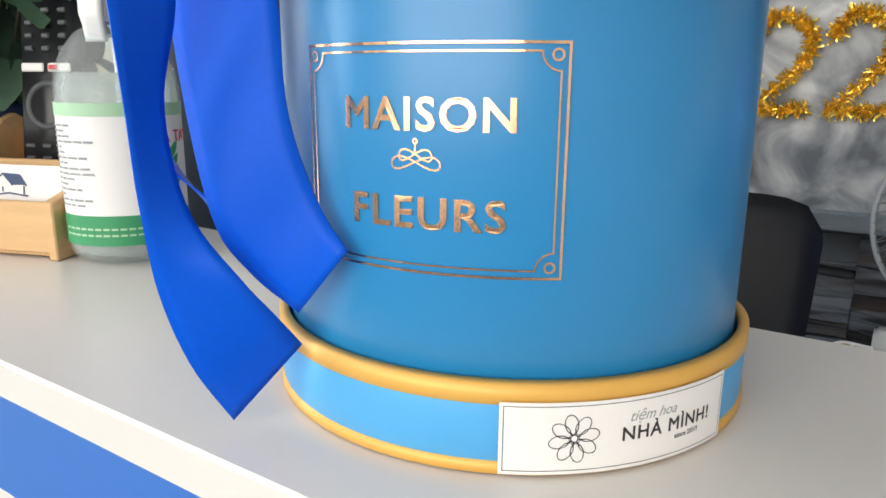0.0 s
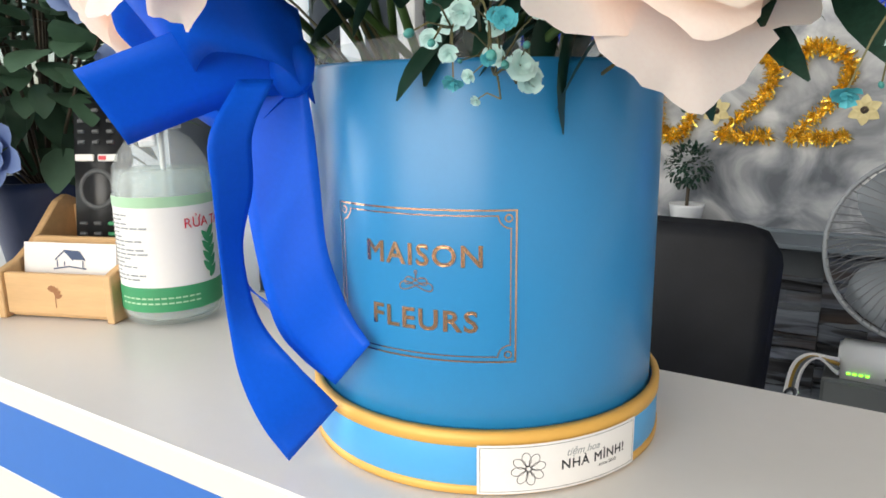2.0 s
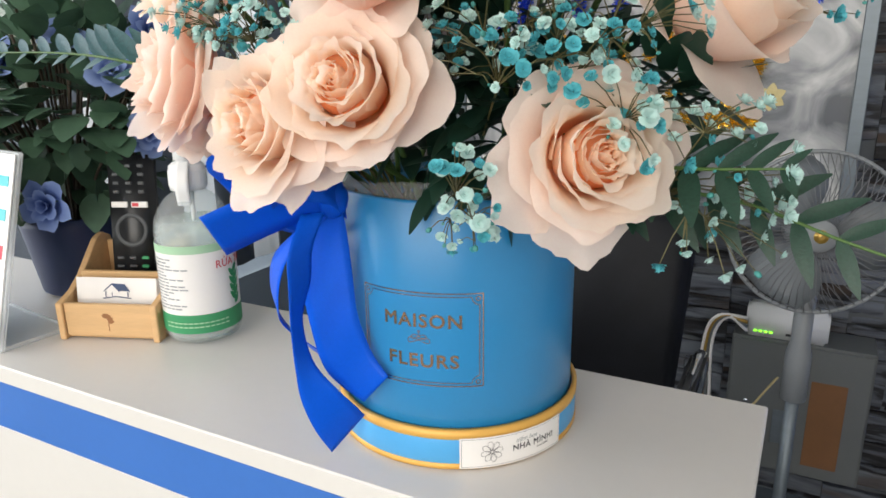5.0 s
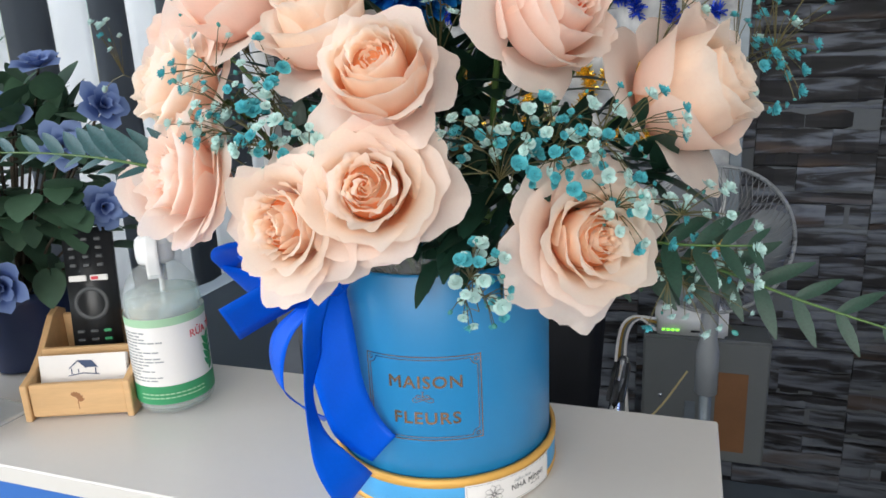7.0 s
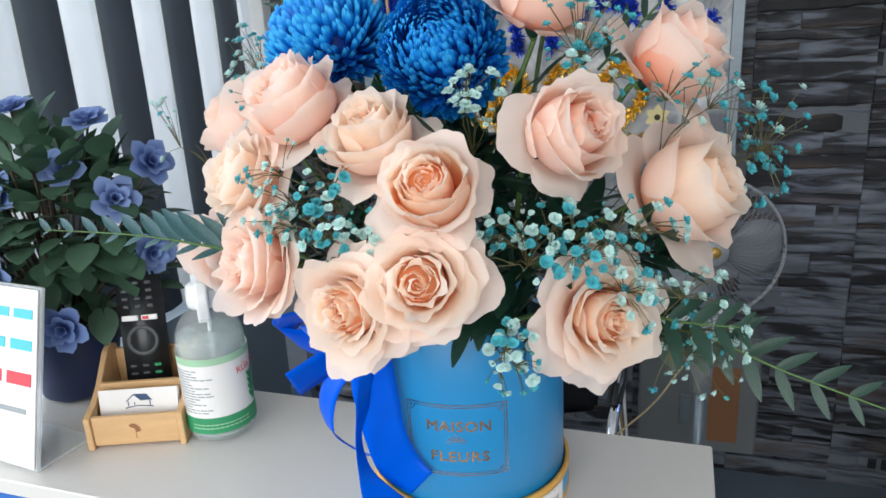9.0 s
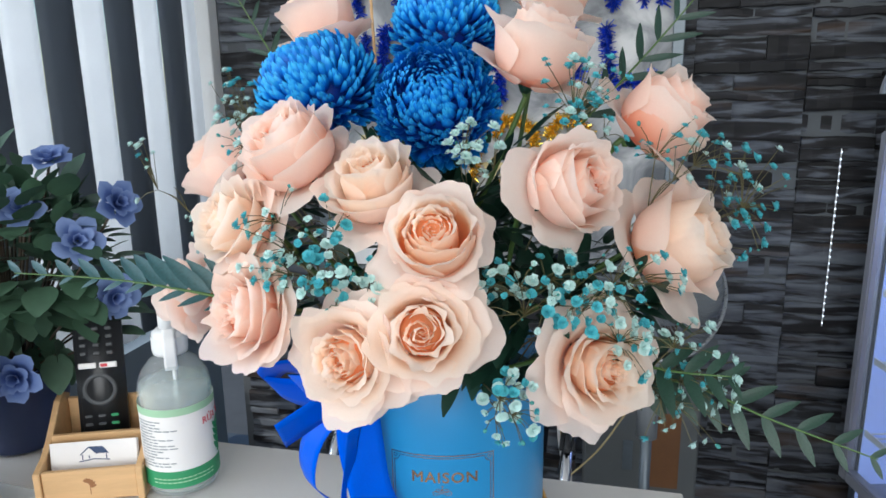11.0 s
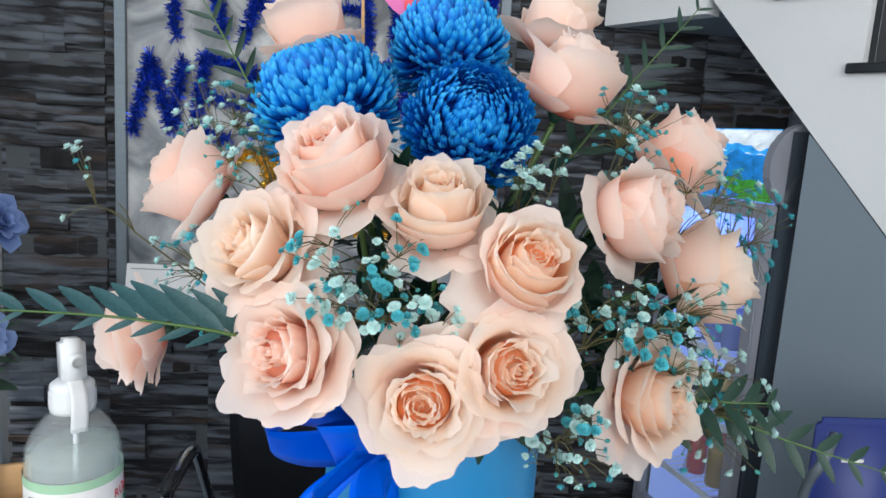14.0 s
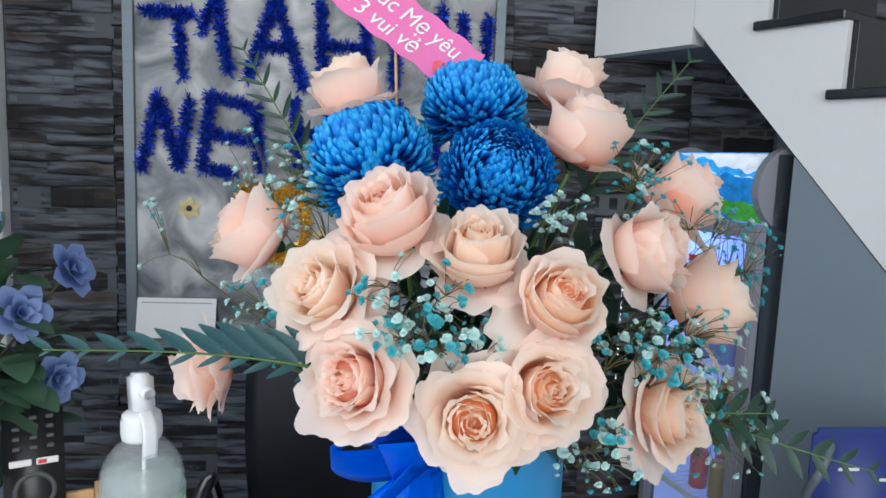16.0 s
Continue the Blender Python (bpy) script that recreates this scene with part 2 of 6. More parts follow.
BLUE_TINSEL = mat("blue_tinsel", (0.02, 0.07, 0.55), 0.28, metal=0.6, vary=0.6, scale=70, bump=0)
GOLD_TINSEL = mat("gold_tinsel", (0.92, 0.64, 0.12), 0.22, metal=0.8, vary=0.4, scale=70, bump=0)
YELLOW_PETAL = mat("pale_yellow_petal", (0.62, 0.52, 0.26), 0.6)
PINK_CARD = mat("pink_card", (0.66, 0.12, 0.36), 0.5, vary=0.1)
RED_CARD = mat("red_card", (0.75, 0.06, 0.09), 0.5)
SLAT_WHITE = mat("white_blind_fabric", (0.78, 0.80, 0.82), 0.75, vary=0.04, fine=300, translucent=0.5)
SLAT_GREY = mat("grey_blind_fabric", (0.13, 0.155, 0.185), 0.75, vary=0.06, fine=300, translucent=0.3)
FRIDGE_GREY = mat("fridge_grey", (0.26, 0.27, 0.31), 0.4, vary=0.05)
FRIDGE_DARK = mat("fridge_dark", (0.05, 0.065, 0.085), 0.4, vary=0.1)
# liner emits a blue glow that stands in for the tubes' light
FRIDGE_IN = glow_mat("glowing_liner", (0.38, 0.50, 0.92), 0.36)
LED = glow_mat("led_light", (0.75, 0.85, 1.0), 2.2)
GREEN_LED = glow_mat("green_led", (0.25, 1.0, 0.05), 2.0)
SKY_PRINT = glow_mat("lit_sky_print", (0.05, 0.40, 0.90), 0.42, 0.55)
CLOUD_PRINT = glow_mat("lit_cloud_print", (0.80, 0.88, 0.95), 0.5, 0.55)
HILL_PRINT = glow_mat("lit_hill_print", (0.02, 0.22, 0.60), 0.4, 0.55)
MEADOW_PRINT = glow_mat("lit_meadow_print", (0.07, 0.36, 0.05), 0.38, 0.55)
LAKE_PRINT = glow_mat("lit_lake_print", (0.03, 0.30, 0.90), 0.5, 0.55)
BOTTLE_BLUE = mat("blue_bottle", (0.10, 0.16, 0.45), 0.25, vary=0.1)
CAN_GOLD = mat("gold_can", (0.42, 0.26, 0.06), 0.3, metal=0.5)
CAN_RED = mat("red_can", (0.50, 0.05, 0.07), 0.35)
NAVY_CHAIR = mat("navy_plastic", (0.012, 0.03, 0.20), 0.4, vary=0.1)
CREPE = mat("bark_brown", (0.06, 0.045, 0.03), 0.8)


# ---- builders ----
def link_mesh(name, bm, material, parent=None, label="", smooth=True):
    me = bpy.data.meshes.new(name)
    bm.to_mesh(me)
    bm.free()
    for p in me.polygons:
        p.use_smooth = smooth
    for m in material if isinstance(material, (list, tuple)) else [material]:
        me.materials.append(m)
    ob = new(name, me)
    if parent:
        ob.parent = parent
    return tagged(ob, label)


def part(name, bm, material, parent, label="", smooth=False):
    return link_mesh(name, bm, material, parent, label, smooth)


def thing(name, m, label, category, group="", kind=""):
    ob = new(name)
    ob.empty_display_size = 0.02
    ob.matrix_world = m
    return tagged(ob, label, category, group, kind)


def piece(name, mesh, parent, m):
    """One more object on a mesh that others share."""
    ob = new(name, mesh)
    ob.parent = parent
    ob.matrix_local = m
    return ob


def box(sx, sy, sz, at=(0, 0, 0), bevel=0.0, seg=2, turn=None, bm=None):
    """A bevelled box whose middle is at 'at'."""
    own = bmesh.new()
    bmesh.ops.create_cube(own, size=1)
    bmesh.ops.scale(own, vec=(sx, sy, sz), verts=own.verts)
    if bevel:
        bmesh.ops.bevel(own, geom=own.edges[:], offset=bevel, segments=seg, affect="EDGES")
    bmesh.ops.transform(own, matrix=Matrix.Translation(at) @ (turn or Matrix()), verts=own.verts)
    return join(bm, own)


def join(bm, own):
    if bm is None:
        return own
    tmp = bpy.data.meshes.new("tmp")
    own.to_mesh(tmp)
    own.free()
    bm.from_mesh(tmp)
    bpy.data.meshes.remove(tmp)
    return bm


def lathe(profile, seg=40, bm=None, at=(0, 0, 0), turn=None, a0=0.0, a1=360.0):
    """Turns (radius, height) pairs about z."""
    own = bmesh.new()
    full = abs(a1 - a0) > 359.9
    n = seg if full else seg + 1
    rings = []
    for r, z in profile:
        rings.append([own.verts.new((max(r, 1e-5) * math.cos(radians(a0 + (a1 - a0) * i / seg)), max(r, 1e-5) * math.sin(radians(a0 + (a1 - a0) * i / seg)), z)) for i in range(n)])
    for a, b in zip(rings, rings[1:]):
        for i in range(seg):
            j = (i + 1) % n
            own.faces.new((a[i], a[j], b[j], b[i]))
    bmesh.ops.remove_doubles(own, verts=own.verts, dist=2e-5)
    bmesh.ops.recalc_face_normals(own, faces=own.faces)
    bmesh.ops.transform(own, matrix=Matrix.Translation(at) @ (turn or Matrix()), verts=own.verts)
    return join(bm, own)


def tube(path, radius, seg=8, bm=None, taper=1.0):
    """A round rod along a line of points."""
    own = bm or bmesh.new()
    pts = [Vector(p) for p in path]
    rings = []
    side = None
    for i, p in enumerate(pts):
        d = (pts[min(i + 1, len(pts) - 1)] - pts[max(i - 1, 0)]).normalized()
        side = d.orthogonal().normalized() if side is None else (side - d * side.dot(d)).normalized()
        up = d.cross(side)
        r = radius * (1 + (taper - 1) * i / max(1, len(pts) - 1))
        rings.append([own.verts.new(p + r * (math.cos(math.tau * k / seg) * side + math.sin(math.tau * k / seg) * up)) for k in range(seg)])
    for a, b in zip(rings, rings[1:]):
        for k in range(seg):
            own.faces.new((a[k], a[(k + 1) % seg], b[(k + 1) % seg], b[k]))
    own.faces.new(rings[0][::-1]), own.faces.new(rings[-1])
    return own


def smooth_path(points, steps=8):
    """A smooth line through the points."""
    p = [Vector(q) for q in points]
    p = [2 * p[0] - p[1]] + p + [2 * p[-1] - p[-2]]
    out = []
    for i in range(1, len(p) - 2):
        for k in range(steps):
            t = k / steps
            out.append(0.5 * (2 * p[i] + (p[i + 1] - p[i - 1]) * t + (2 * p[i - 1] - 5 * p[i] + 4 * p[i + 1] - p[i + 2]) * t * t + (3 * p[i] - p[i - 1] - 3 * p[i + 1] + p[i + 2]) * t ** 3))
    return out + [p[-2]]


def sheet(grid, thick=0.0, bm=None, uv=False, lip=1.0):
    """A surface over rows of points, with thickness if given."""
    own = bm or bmesh.new()
    layer = own.loops.layers.uv.verify() if uv else None
    R, C = len(grid), len(grid[0])
    vs = [[own.verts.new(p) for p in row] for row in grid]
    faces = []
    for i in range(R - 1):
        for j in range(C - 1):
            f = own.faces.new((vs[i][j], vs[i][j + 1], vs[i + 1][j + 1], vs[i + 1][j]))
            faces.append(f)
            if uv:
                for l, (a, b) in zip(f.loops, ((i, j), (i, j + 1), (i + 1, j + 1), (i + 1, j))):
                    l[layer].uv = (b / (C - 1), lip * a / (R - 1))
    if thick:
        bmesh.ops.recalc_face_normals(own, faces=own.faces)
        bmesh.ops.solidify(own, geom=own.faces[:], thickness=thick)
    return own


def ribbon(path, sides, width, thick=0.0005, steps=10, tip=None):
    """A band along a smooth line. sides: the way across the band at each point."""
    line = smooth_path(path, steps)
    n = len(sides)
    grid = []
    for i, p in enumerate(line):
        f = i / (len(line) - 1) * (n - 1)
        k = min(int(f), n - 2)
        s = Vector(sides[k]).normalized().lerp(Vector(sides[k + 1]).normalized(), f - k).normalized()
        grid.append([p + s * width * (c - 0.5) for c in (0, 0.25, 0.5, 0.75, 1)])
    if tip:
        for c in range(5):
            grid[-1][c] = grid[-1][c] + (grid[-1][c] - grid[-3][c]).normalized() * tip * c / 4
    return sheet(grid, thick)


def letters(text, size, depth=0.0003, align="CENTER", spacing=1.0, shear=0.0, offset=0.0):
    """Writing as a mesh in its x-y plane, facing +z."""
    cu = bpy.data.curves.new("writing", "FONT")
    cu.body, cu.size, cu.align_x, cu.align_y, cu.extrude, cu.resolution_u = text, size, align, "CENTER", depth, 3
    cu.space_character, cu.shear, cu.bevel_depth, cu.bevel_resolution = spacing, shear, offset, 0
    ob = new("writing", cu)
    dg = bpy.context.evaluated_depsgraph_get()
    dg.update()
    me = bpy.data.meshes.new_from_object(ob.evaluated_get(dg))
    bm = bmesh.new()
    bm.from_mesh(me)
    bpy.data.objects.remove(ob), bpy.data.meshes.remove(me), bpy.data.curves.remove(cu)
    return bm


def wrap(bm, radius, a_mid, z_mid):
    """Bends flat work (x across, y up, z out) round a drum about z."""
    for v in bm.verts:
        a = a_mid + v.co.x / radius
        r = radius + v.co.z
        v.co = Vector((r * math.cos(a), r * math.sin(a), z_mid + v.co.y))
    return bm


def flat_bars(rows, bm=None, depth=0.0003, cut=0.004):
    """Flat bars (x0, y0, x1, y1) in the x-y plane, cut fine enough to bend."""
    own = bm or bmesh.new()
    for x0, y0, x1, y1 in rows:
        n = max(1, math.ceil((x1 - x0) / cut))
        grid = [[Vector((x0 + (x1 - x0) * i / n, y, depth)) for i in range(n + 1)] for y in (y0, y1)]
        sheet(grid, 0, own)
    return own


def arc_band(r, w, a0, a1, at, n=8, depth=0.0003, bm=None):
    own = bm or bmesh.new()
    grid = [[Vector((at[0] + q * math.cos(radians(a0 + (a1 - a0) * i / n)), at[1] + q * math.sin(radians(a0 + (a1 - a0) * i / n)), depth)) for i in range(n + 1)] for q in (r + w / 2, r - w / 2)]
    return sheet(grid, 0, own)


# ---- the room ----
def slab(name, label, sx, sy, sz, at, material, category="wall"):
    return tagged(link_mesh(name, box(sx, sy, sz, at), material, None, "", False), label, category, kind="structure")


slab("floor", "blue-grey glossy tiled shop floor", 4.6, 5.4, 0.1, (0.4, -0.6, -0.05), TILE, "floor")
slab("ceiling", "plain white painted ceiling", 4.6, 5.4, 0.1, (0.4, -0.6, 3.05), PLASTER, "ceiling")
wall_north = slab("wall_north", "dark stacked slate wall behind the counter", 3.7, 0.12, 3.0, (0.55, 1.96, 1.5), GROUT)
# unseen wall, made white to bounce light onto the counter's right side
slab("wall_east", "unseen plain wall, white to bounce light into the room", 0.1, 5.0, 3.0, (2.42, -0.6, 1.5), PLASTER)
slab("wall_west_pier", "white painted pier beside the blinds", 0.12, 0.7, 3.0, (-1.48, -2.6, 1.5), PLASTER)
slab("wall_west_sill", "grey painted wall under the side window", 0.12, 4.2, 0.62, (-1.48, -0.15, 0.31), GREY_WALL)
slab("wall_west_lintel", "white painted lintel over the side window", 0.12, 4.2, 0.5, (-1.48, -0.15, 2.75), PLASTER)
slab("wall_south_lintel", "white lintel over the open shop front", 3.9, 0.12, 0.2, (0.45, -2.9, 2.9), PLASTER)
# this pier is out of view too, white for the same bounce
slab("wall_south_pier", "unseen pier beside the open shop front, white to bounce light", 0.5, 0.12, 3.0, (2.1, -2.9, 1.5), PLASTER)
slab("ground", "grey concrete ground outside the shop", 60, 60, 0.1, (0, -10, -0.16), GROUT, "ground")


# ---- counter ----
def counter():
    c = thing("reception_counter", pose(-0.6625, 0.2125, 0), "white reception counter with a blue stripe along its front", "counter")
    part("top", box(1.486, 0.203, 0.016, (0, 0, 1.037), 0.0012, 1), WHITE_LAM, c, "glossy white laminate top")
    part("stripe", box(1.482, 0.199, 0.046, (0, 0, 1.0058), 0.001, 1), BLUE_LAM, c, "blue stripe under the white top")
    part("body", box(1.476, 0.195, 0.9825, (0, 0, 0.4913), 0.002, 1), WHITE_LAM, c)


counter()

# ---- flower box ----
BOX = Vector((-0.118, 0.2215, 1.0452))
RB, RR = 0.0785, 0.0825


def flower_box():
    b = thing("flower_box", Matrix.Translation(BOX), "round sky-blue hat box with copper foil lettering and gold rim", "flower box")
    part("body", lathe([(0.001, 0.004), (RB - 0.002, 0.004), (RB, 0.006), (RB, 0.100), (RB, 0.1635), (RB - 0.0006, 0.165), (RB - 0.0022, 0.165), (RB - 0.0022, 0.1), (RB - 0.0022, 0.01), (0.001, 0.009)], 96), BOX_BLUE, b, smooth=True)
    lid = part("lid", lathe([(RR - 0.0025, 0.0255), (RR - 0.0025, 0.003), (0.001, 0.003), (0.001, 0.0), (RR - 0.001, 0.0), (RR, 0.001), (RR, 0.0252), (RR - 0.0006, 0.0260), (RR - 0.0025, 0.0260)], 96), LIGHT_BLUE, b, "light blue lid used as a foot", smooth=True)
    for z0, z1 in ((0.0002, 0.0042), (0.0203, 0.0262)):
        part("gold_band", lathe([(RR + 0.0001, z0), (RR + 0.0006, z0 + 0.0003), (RR + 0.0006, z1 - 0.0003), (RR - 0.0026, z1 + 0.0003), (RR - 0.0027, z1 - 0.002)], 96), GOLD_PAPER, lid, "gold paper edging", smooth=True)
    # foil frame and lettering on the drum
    mid, zc = radians(-80), 0.0825
    hw, hh = 0.0383, 0.0293
    bm = bmesh.new()
    for inset, w in ((0.0, 0.0007), (0.0021, 0.0005)):
        x, y, k = hw - inset, hh - inset, 0.0052 if inset else 0.0
        flat_bars([(-x + k, y - w, x - k, y), (-x + k, -y, x - k, -y + w), (-x, -y + k, -x + w, y - k), (x - w, -y + k, x, y - k)], bm)
        if inset:
            for sx in (-1, 1):
                for sy in (-1, 1):
                    a = {(1, 1): 180, (-1, 1): 270, (-1, -1): 0, (1, -1): 90}[sx, sy]
                    arc_band(k - w / 2, w, a, a + 90, (sx * x, sy * y), 8, bm=bm)
                    arc_band(0.0013, 0.0006, 0, 360, (sx * (hw - 0.0032), sy * (hh - 0.0032)), 14, bm=bm)
    part("foil_frame", wrap(bm, RB + 0.0001, mid, zc), FOIL, b, "double copper foil frame")
    for text, z, wid in (("MAISON", 0.0113, 0.0478), ("FLEURS", -0.0138, 0.0436)):
        bm = letters(text, 0.0116, 0.0002, spacing=1.12, offset=0.00022)
        xs = [v.co.x for v in bm.verts]
        f = wid / (max(xs) - min(xs))
        for v in bm.verts:
            v.co.x = v.co.x * f + 0.0018
            v.co.y += z
            v.co.z = 0.0003 if v.co.z > 0 else 0.0
        part("lettering", wrap(bm, RB + 0.0001, mid, zc), FOIL, b, "copper foil capital letters")
    bm = bmesh.new()
    for wide, tall, y0 in ((0.0068, 0.0016, -0.0008), (0.0046, 0.0014, 0.0012)):
        loop = [(wide * math.sin(q), y0 + tall * math.sin(2 * q) + 0.0006 * math.cos(q) ** 2) for q in np.linspace(0, math.tau, 49)]
        for (xa, ya), (xb, yb) in zip(loop, loop[1:]):
            across = Vector((ya - yb, xb - xa, 0)).normalized() * 0.00022
            p, q = Vector((xa, ya, 0.0003)), Vector((xb, yb, 0.0003))
            bm.faces.new([bm.verts.new(c) for c in (p - across, q - across, q + across, p + across)])
    flat_bars([(-0.0002, 0.0020, 0.0002, 0.0046)], bm)
    arc_band(0.0006, 0.0004, 0, 360, (0, 0.0050), 12, bm=bm)
    part("foil_flourish", wrap(bm, RB + 0.0001, mid, zc), FOIL, b, "looped copper foil flourish")
    # paper label on the lid
    lm, lz, lw, lh = radians(-37.8), 0.0113, 0.0364, 0.0103
    label = part("paper_label", wrap(flat_bars([(-lw, -lh, lw, lh)], cut=0.003), RR + 0.0008, lm, lz), PAPER, b, "white paper label with a flower drawing")
    bm = flat_bars([(-lw + 0.001, lh - 0.0012, lw - 0.001, lh - 0.001), (-lw + 0.001, -lh + 0.001, lw - 0.001, -lh + 0.0012), (-lw + 0.001, -lh + 0.001, -lw + 0.0012, lh - 0.001), (lw - 0.0012, -lh + 0.001, lw - 0.001, lh - 0.001)])
    part("border", wrap(bm, RR + 0.0009, lm, lz), INK, label)
    bm = bmesh.new()
    for i in range(8):
        a = math.tau * i / 8 + 0.2
        own = [(0.0042 + 0.0028 * math.cos(t), 0.0018 * math.sin(t)) for t in np.linspace(0, math.tau, 15)]
        for (x0, y0), (x1, y1) in zip(own, own[1:]):
            p, q = Vector((x0, y0, 0.0004)), Vector((x1, y1, 0.0004))
            n = Vector((-(q - p).y, (q - p).x, 0)).normalized() * 0.00012
            turn = Matrix.Translation((-0.0165, 0, 0)) @ Matrix.Rotation(a, 4, "Z")
            f = [bm.verts.new(turn @ v) for v in (p - n, q - n, q + n, p + n)]
            bm.faces.new(f)
        turn = Matrix.Translation((-0.0165, 0, 0)) @ Matrix.Rotation(a + 0.39, 4, "Z")
        bm.faces.new([bm.verts.new(turn @ Vector(v)) for v in ((0.001, -0.0002, 0.0004), (0.003, 0, 0.0004), (0.001, 0.0002, 0.0004))])
    arc_band(0.0010, 0.0003, 0, 360, (-0.0165, 0), 14, bm=bm)
    part("flower_drawing", wrap(bm, RR + 0.0009, lm, lz), INK, label, "line drawing of an open flower")
    for text, size, x, y, sh, sp in (("NHÀ MÌNH!", 0.0056, 0.0130, -0.0004, 0.0, 1.12), ("tiệm hoa", 0.0043, 0.0068, 0.0046, 0.35, 1.0), ("since 2010", 0.0022, 0.0195, -0.0042, 0.0, 1.0)):
        bm = letters(text, size, 0.0001, spacing=sp, shear=sh, offset=0.00009 if size > 0.005 else 0.0)
        for v in bm.verts:
            v.co = Vector((v.co.x + x, v.co.y + y, v.co.z * 0.3 + 0.0003))
        part("printed_line", wrap(bm, RR + 0.0009, lm, lz), GREY_INK if sh else INK, label)
    # clear wrap that stands up inside the rim
    grid = [[Vector(((RB - 0.004 + 0.0016 * math.sin(9 * a + 3 * k)) * math.cos(a), (RB - 0.004 + 0.0016 * math.sin(9 * a + 3 * k)) * math.sin(a), 0.157 + 0.008 * k + 0.0015 * math.sin(5 * a + k))) for a in np.linspace(0, math.tau, 81)] for k in range(3)]
    wrap_film = part("clear_film", sheet(grid), CLEAR, b, "crinkled clear cellophane inside the rim", smooth=True)
    part("floral_foam", lathe([(0.001, 0.02), (RB - 0.006, 0.02), (RB - 0.006, 0.142), (0.001, 0.146)], 32), LEAF, b, "wet green floral foam")


flower_box()


# ---- roses ----
def petal_grid(rng, r0, r1, h, half, curl, point, close, ruffle=0.03, rows=11, cols=21):
    """One petal about the +x side of the z axis, foot at the axis. r0, r1: foot and rim radius; close: how far the lip leans in."""
    ph = rng.uniform(0, 6)
    skew = rng.uniform(-0.12, 0.12)
    grid = []
    for i in range(rows):
        t = i / (rows - 1)
        row = []
        for j in range(cols):
            s = 2 * j / (cols - 1) - 1
            te = t * (1 - 0.26 * abs(s) ** 2.6 + point * math.exp(-(4.5 * (s - skew)) ** 2))
            belly = 0.45 * math.sin(min(te * 1.55, 1.0) * math.pi / 2) ** 0.85 + 0.55 * te
            r = r0 + (r1 - r0) * belly - close * te ** 3
            bend = max(0.0, te - 0.66) / 0.34
            roll = min(bend, 1.25) * 1.75
            r += curl * (1 - math.cos(roll)) * (0.75 + 0.5 * s * s)
            z = h * min(te, 0.9) ** 0.95 + curl * 0.55 * (math.sin(roll) - 0.55 * roll) * (0.8 + 0.4 * s * s) - 0.05 * h * s * s * te
            a = s * half * (0.55 + 0.45 * math.sin(min(1, te * 1.4) * math.pi / 2)) + skew * te
            w = ruffle * te * te * math.sin(4.2 * s + ph + 2 * te) + ruffle * te ** 4 * math.sin(9 * s + 2 * ph) + 0.4 * ruffle * te ** 6 * math.sin(19 * s + 5 * ph)
            row.append(Vector(((r + w) * math.cos(a), (r + w) * math.sin(a), z + 0.6 * w)))
        grid.append(row)
    return grid


def rose_petal(rng, foot, belly, height, rim, half, lip, roll, ruffle, swirl, point, rows=12, cols=25):
    """One petal about the +x side of the z axis: it swells from its foot to a belly, rises to the rim and rolls its lip outwards."""
    ph, skew = rng.uniform(0, 6.28), rng.uniform(-0.25, 0.25)
    tuck, corner = rng.uniform(0.02, 0.06), rng.uniform(0.20, 0.34)
    p0, p1, p2, p3 = Vector((foot, 0)), Vector((belly * 1.20, 0.02 * height)), Vector((belly * 1.08, 0.66 * height)), Vector((rim, height))
    end = (p3 - p2).normalized()
    lean = math.atan2(end.y, end.x)
    core = 0.80
    grid = []
    for i in range(rows):
        v = i / (rows - 1)
        row = []
        for j in range(cols):
            u = 2 * j / (cols - 1) - 1
            w = v * (1 - corner * abs(u) ** 2.8 + point * math.exp(-(4.0 * (u - skew)) ** 2) + 0.012 * math.sin(7 * u + ph) + 0.007 * math.sin(15 * u + 3 * ph) + 0.005 * math.sin(27 * u + ph))
            q = min(1.0, w / core)
            p = p0 * (1 - q) ** 3 + p1 * (3 * q * (1 - q) ** 2) + p2 * (3 * q * q * (1 - q)) + p3 * q ** 3
            if w > core:
                f = (w - core) / (1 - core)
                turn = roll * f * (0.62 + 0.62 * u * u)
                p = p + Vector((math.cos(lean - turn / 2), math.sin(lean - turn / 2))) * lip * f
            wave = ruffle * (w ** 3 * math.sin(3.4 * u + ph) + 0.75 * w ** 6 * math.sin(8.5 * u + 2 * ph) + 0.40 * w ** 9 * math.sin(17 * u + 5 * ph))
            side = max(0.0, abs(u) - 0.62) / 0.38
            r = p.x + tuck * u * w + wave + 0.10 * side * side * w * w * rim
            a = u * half * (0.40 + 0.60 * math.sin(min(1.0, w * 1.45) * math.pi / 2)) + swirl * w + 0.2 * skew * w
            row.append(Vector((r * math.cos(a), r * math.sin(a), p.y + 0.7 * wave - 0.03 * side * w)))
        grid.append(row)
    return grid


